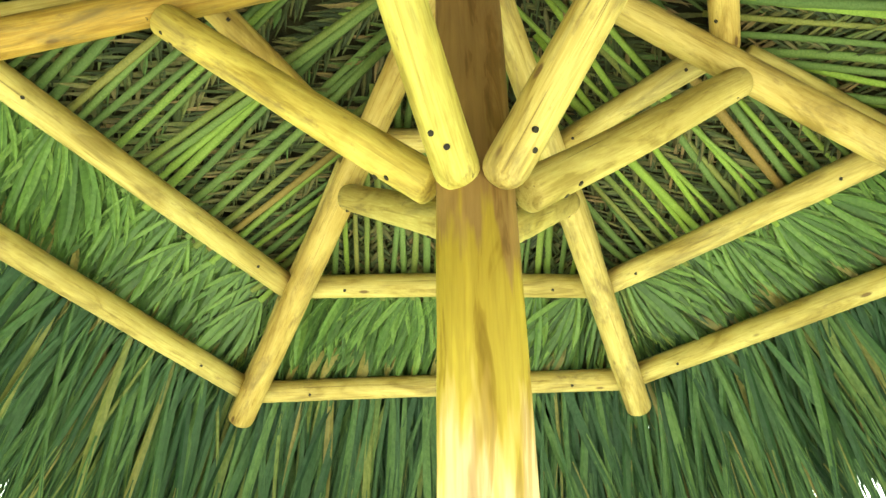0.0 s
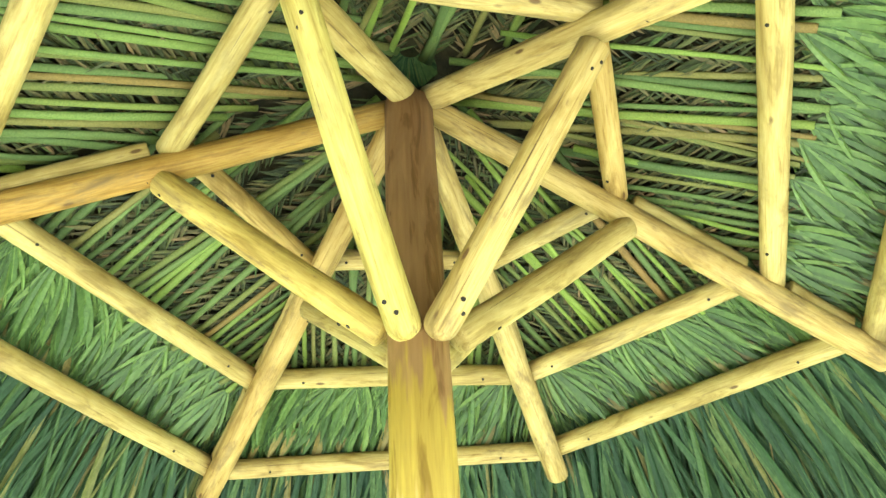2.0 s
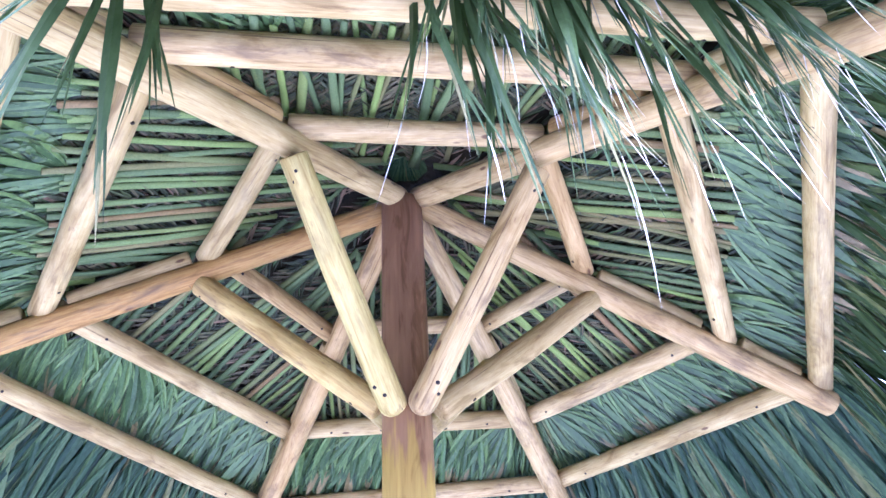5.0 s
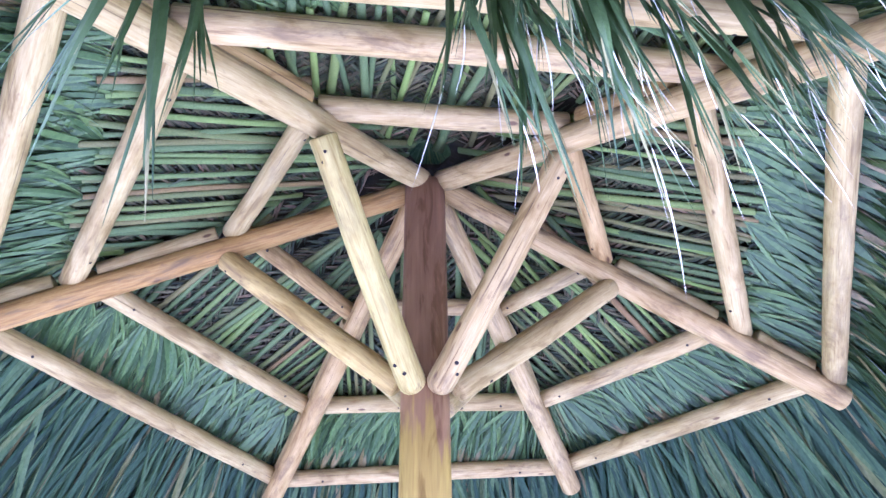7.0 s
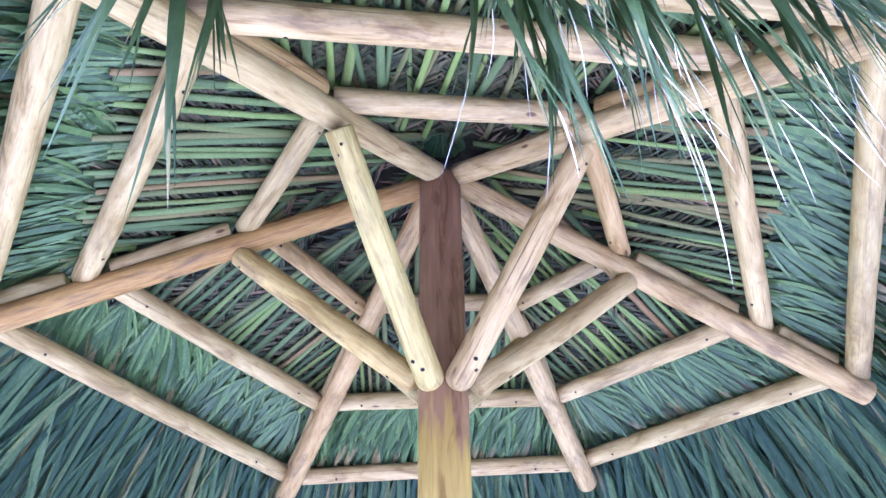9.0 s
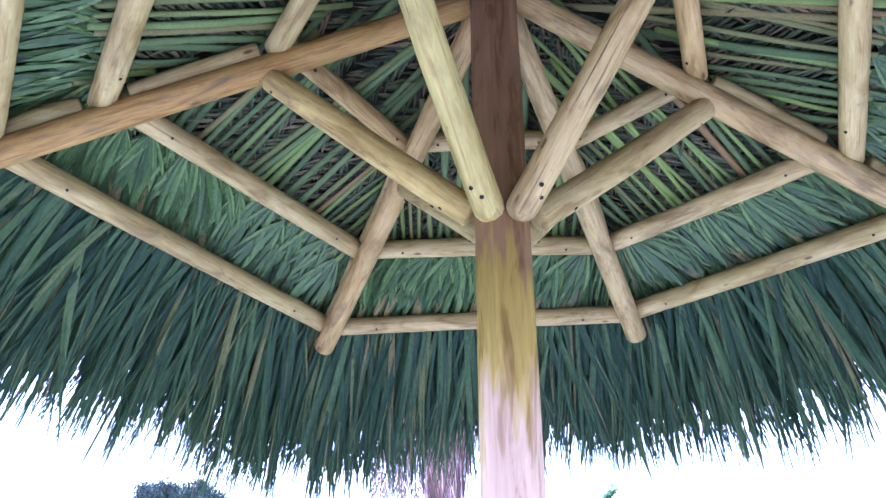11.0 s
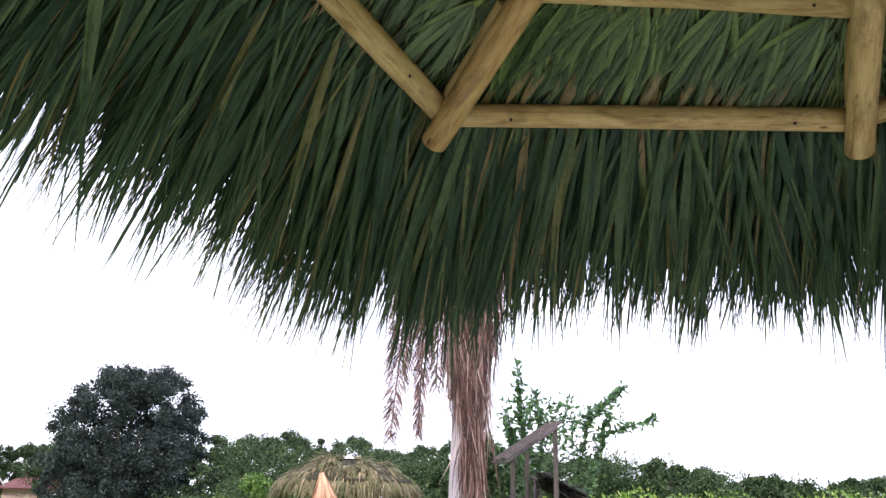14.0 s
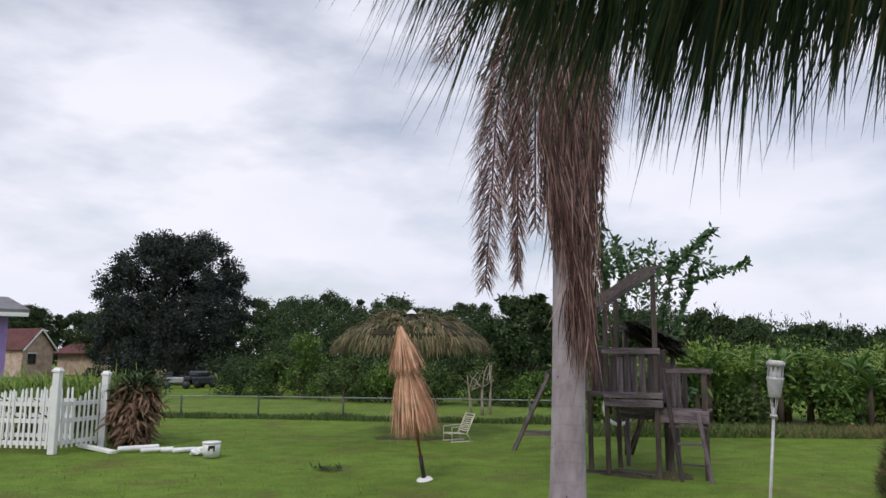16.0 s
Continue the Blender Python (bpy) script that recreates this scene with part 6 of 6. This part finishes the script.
for p, d, L in stems:
    pts, rad = branch(p, d, L * 0.96, 0.032, 8, rng, 0.05, 0.02)
    geo.append(tube(pts, rad, 7))
    tips.append(pts)
for p, d, L in (((0.5, 0, 2.9), (1, 0, 0.25), 2.0), ((0.6, 0, 2.9), (0.75, 0, 0.8), 1.8), ((0.5, 0, 3.2), (1, 0.2, 0.5), 1.7), ((-0.2, 0, 2.2), (-0.7, 0, 0.8), 1.3), ((-0.3, 0, 2.4), (-0.4, 0.2, 1), 1.3), ((0.2, 0, 0.9), (1, -0.3, 0.1), 0.9), ((0.1, 0, 0.7), (0.9, -0.4, 0.3), 1.2)):
    pts, rad = branch(p, d, L, 0.013, 7, rng, 0.07, 0.03)
    geo.append(tube(pts, rad, 5))
    tips.append(pts)
for pts in tips:
    n = len(pts) - 1
    for k in range(190 if pts[0].z < 0.5 else 130):
        f = rng.uniform(0.55 if pts[0].z < 0.5 else 0.3, 1.0) * n
        i = min(int(f), n - 1)
        p = pts[i].lerp(pts[i + 1], f - i)
        t = (pts[i + 1] - pts[i]).normalized()
        d = (rand_unit(rng) + t * 0.5).normalized()
        st.leaf(p + rand_unit(rng) * rng.uniform(0.01, 0.09), d, rng.uniform(0.10, 0.17), rng.uniform(0.055, 0.085), 1.2, (0.1, -0.6, 0.8), 3, 0.25, 0.45)
cs = [(Vector((rng.gauss(0.3, 0.45), rng.gauss(0, 0.3), rng.uniform(2.8, 4.0))), 0.35) for k in range(16)]
clumps(st, cs, 60, 0.42, 0.15, rng)
solid("trunk", merge(geo), BARK, ft, None, True)
solid("crown", st.geo(), GUAVA_LEAF, ft)
broad_tree("garden_tree", "leafy green tree behind the palm", (1.6, 24.5, 0), 3.5, 1.6, 0.1, 0.17, 170, 44, FAR_LEAF, rng, BARK, 0.1)


# houses beyond the picket fence
def gable_house(name, label, spot, turn, w_, d_, h, rise, wall, roof, over=0.5):
    house = thing(name, label, "house", pose(*spot, 0, 0, turn))
    verts = [(-w_ / 2, -d_ / 2, 0), (w_ / 2, -d_ / 2, 0), (w_ / 2, d_ / 2, 0), (-w_ / 2, d_ / 2, 0), (-w_ / 2, -d_ / 2, h), (w_ / 2, -d_ / 2, h), (w_ / 2, d_ / 2, h), (-w_ / 2, d_ / 2, h), (0, -d_ / 2, h + rise), (0, d_ / 2, h + rise)]
    faces = [(0, 1, 5, 8, 4), (1, 2, 6, 5), (2, 3, 7, 9, 6), (3, 0, 4, 7)]
    solid("wall", (verts, faces), wall, house)
    run = math.hypot(w_ / 2, rise)
    for sg in (-1, 1):
        ang = math.atan2(rise, w_ / 2)
        L = run + over
        bm = box_bm(L, d_ + 2 * over, 0.10, 0.0, (L / 2, 0, 0.05))
        part("roof", bm, roof, house, "", pose(0, 0, h + rise + 0.02) @ Matrix.Rotation(0 if sg > 0 else math.pi, 4, "Z") @ Matrix.Rotation(ang, 4, "Y"))
        bm = box_bm(L, 0.05, 0.09, 0.0, (L / 2, -(d_ / 2 + over + 0.035) * sg, 0.0))
        part("barge_board", bm, TRIM, house, "white barge board", pose(0, 0, h + rise + 0.02) @ Matrix.Rotation(0 if sg > 0 else math.pi, 4, "Z") @ Matrix.Rotation(ang, 4, "Y"))
    return house


lilac = gable_house("lilac_house", "lilac rendered house with a grey shingle roof", (-17.15, 17.95, 0), -49, 7.0, 8.0, 2.60, 0.50, PURPLE, SHINGLE, 0.4)
part("fascia", box_bm(0.04, 8.75, 0.10, 0.0, (3.90, 0, 2.53)), TRIM, lilac, "white eaves fascia")
peach = gable_house("peach_house", "peach brick bungalow with a reddish roof and white trim", (-34.4, 51.7, 0), 72, 2.5, 7.0, 1.95, 1.35, PEACH, RED_ROOF, 0.25)
win = part("window", box_bm(0.6, 0.08, 0.7, 0.0, (-0.5, -3.54, 1.25)), GLASS_DARK, peach, "dark window")
part("window_frame", box_bm(0.74, 0.05, 0.08, 0.0, (-0.5, -3.58, 1.64)), TRIM, win, "white window frame")
brick = gable_house("brown_house", "low house with a dark reddish shingle roof", (-27.8, 57.0, 0), 70, 5.0, 9.0, 1.7, 0.9, PEACH, RED_ROOF)
shed = gable_house("pale_shed", "low pale-roofed shed beyond the plants", (-22.5, 50.0, 0), 75, 3.0, 5.0, 1.2, 0.4, PEACH, GALV, 0.2)

# parked machine under the oak
mach = thing("parked_tractor", "silver and dark garden tractor parked under the oak", "tractor", pose(-14.0, 33.6, 0, 0, 0, 20) @ Matrix.Diagonal((0.62, 0.62, 0.62, 1)))
bm = box_bm(1.3, 0.7, 0.45, 0.08, (0, 0, 0.62))
part("body", bm, CAR_SILVER, mach)
part("hood", box_bm(0.6, 0.6, 0.35, 0.08, (0.85, 0, 0.75)), CAR_DARK, mach)
part("seat", box_bm(0.4, 0.45, 0.5, 0.06, (-0.35, 0, 1.0)), CAR_DARK, mach)
for x in (-0.6, 0.8):
    for y in (-0.42, 0.42):
        solid("wheel", tube([(0, -0.1, 0), (0, 0.1, 0)], [0.3, 0.3], 18), CAR_DARK, mach, pose(x, y, 0.3), True)
trl = thing("parked_car", "dark car parked in the shade of the oak", "car", pose(-13.2, 34.6, 0, 0, 0, 60) @ Matrix.Diagonal((0.55, 0.55, 0.6, 1)))
part("body", box_bm(2.6, 1.4, 0.6, 0.12, (0, 0, 0.6)), CAR_DARK, trl)
part("cabin", box_bm(1.4, 1.25, 0.5, 0.15, (-0.1, 0, 1.1)), GLASS_DARK, trl)
for x in (-0.8, 0.8):
    for y in (-0.68, 0.68):
        solid("wheel", tube([(0, -0.1, 0), (0, 0.1, 0)], [0.3, 0.3], 18), BLACK_PRINT, trl, pose(x, y, 0.3), True)
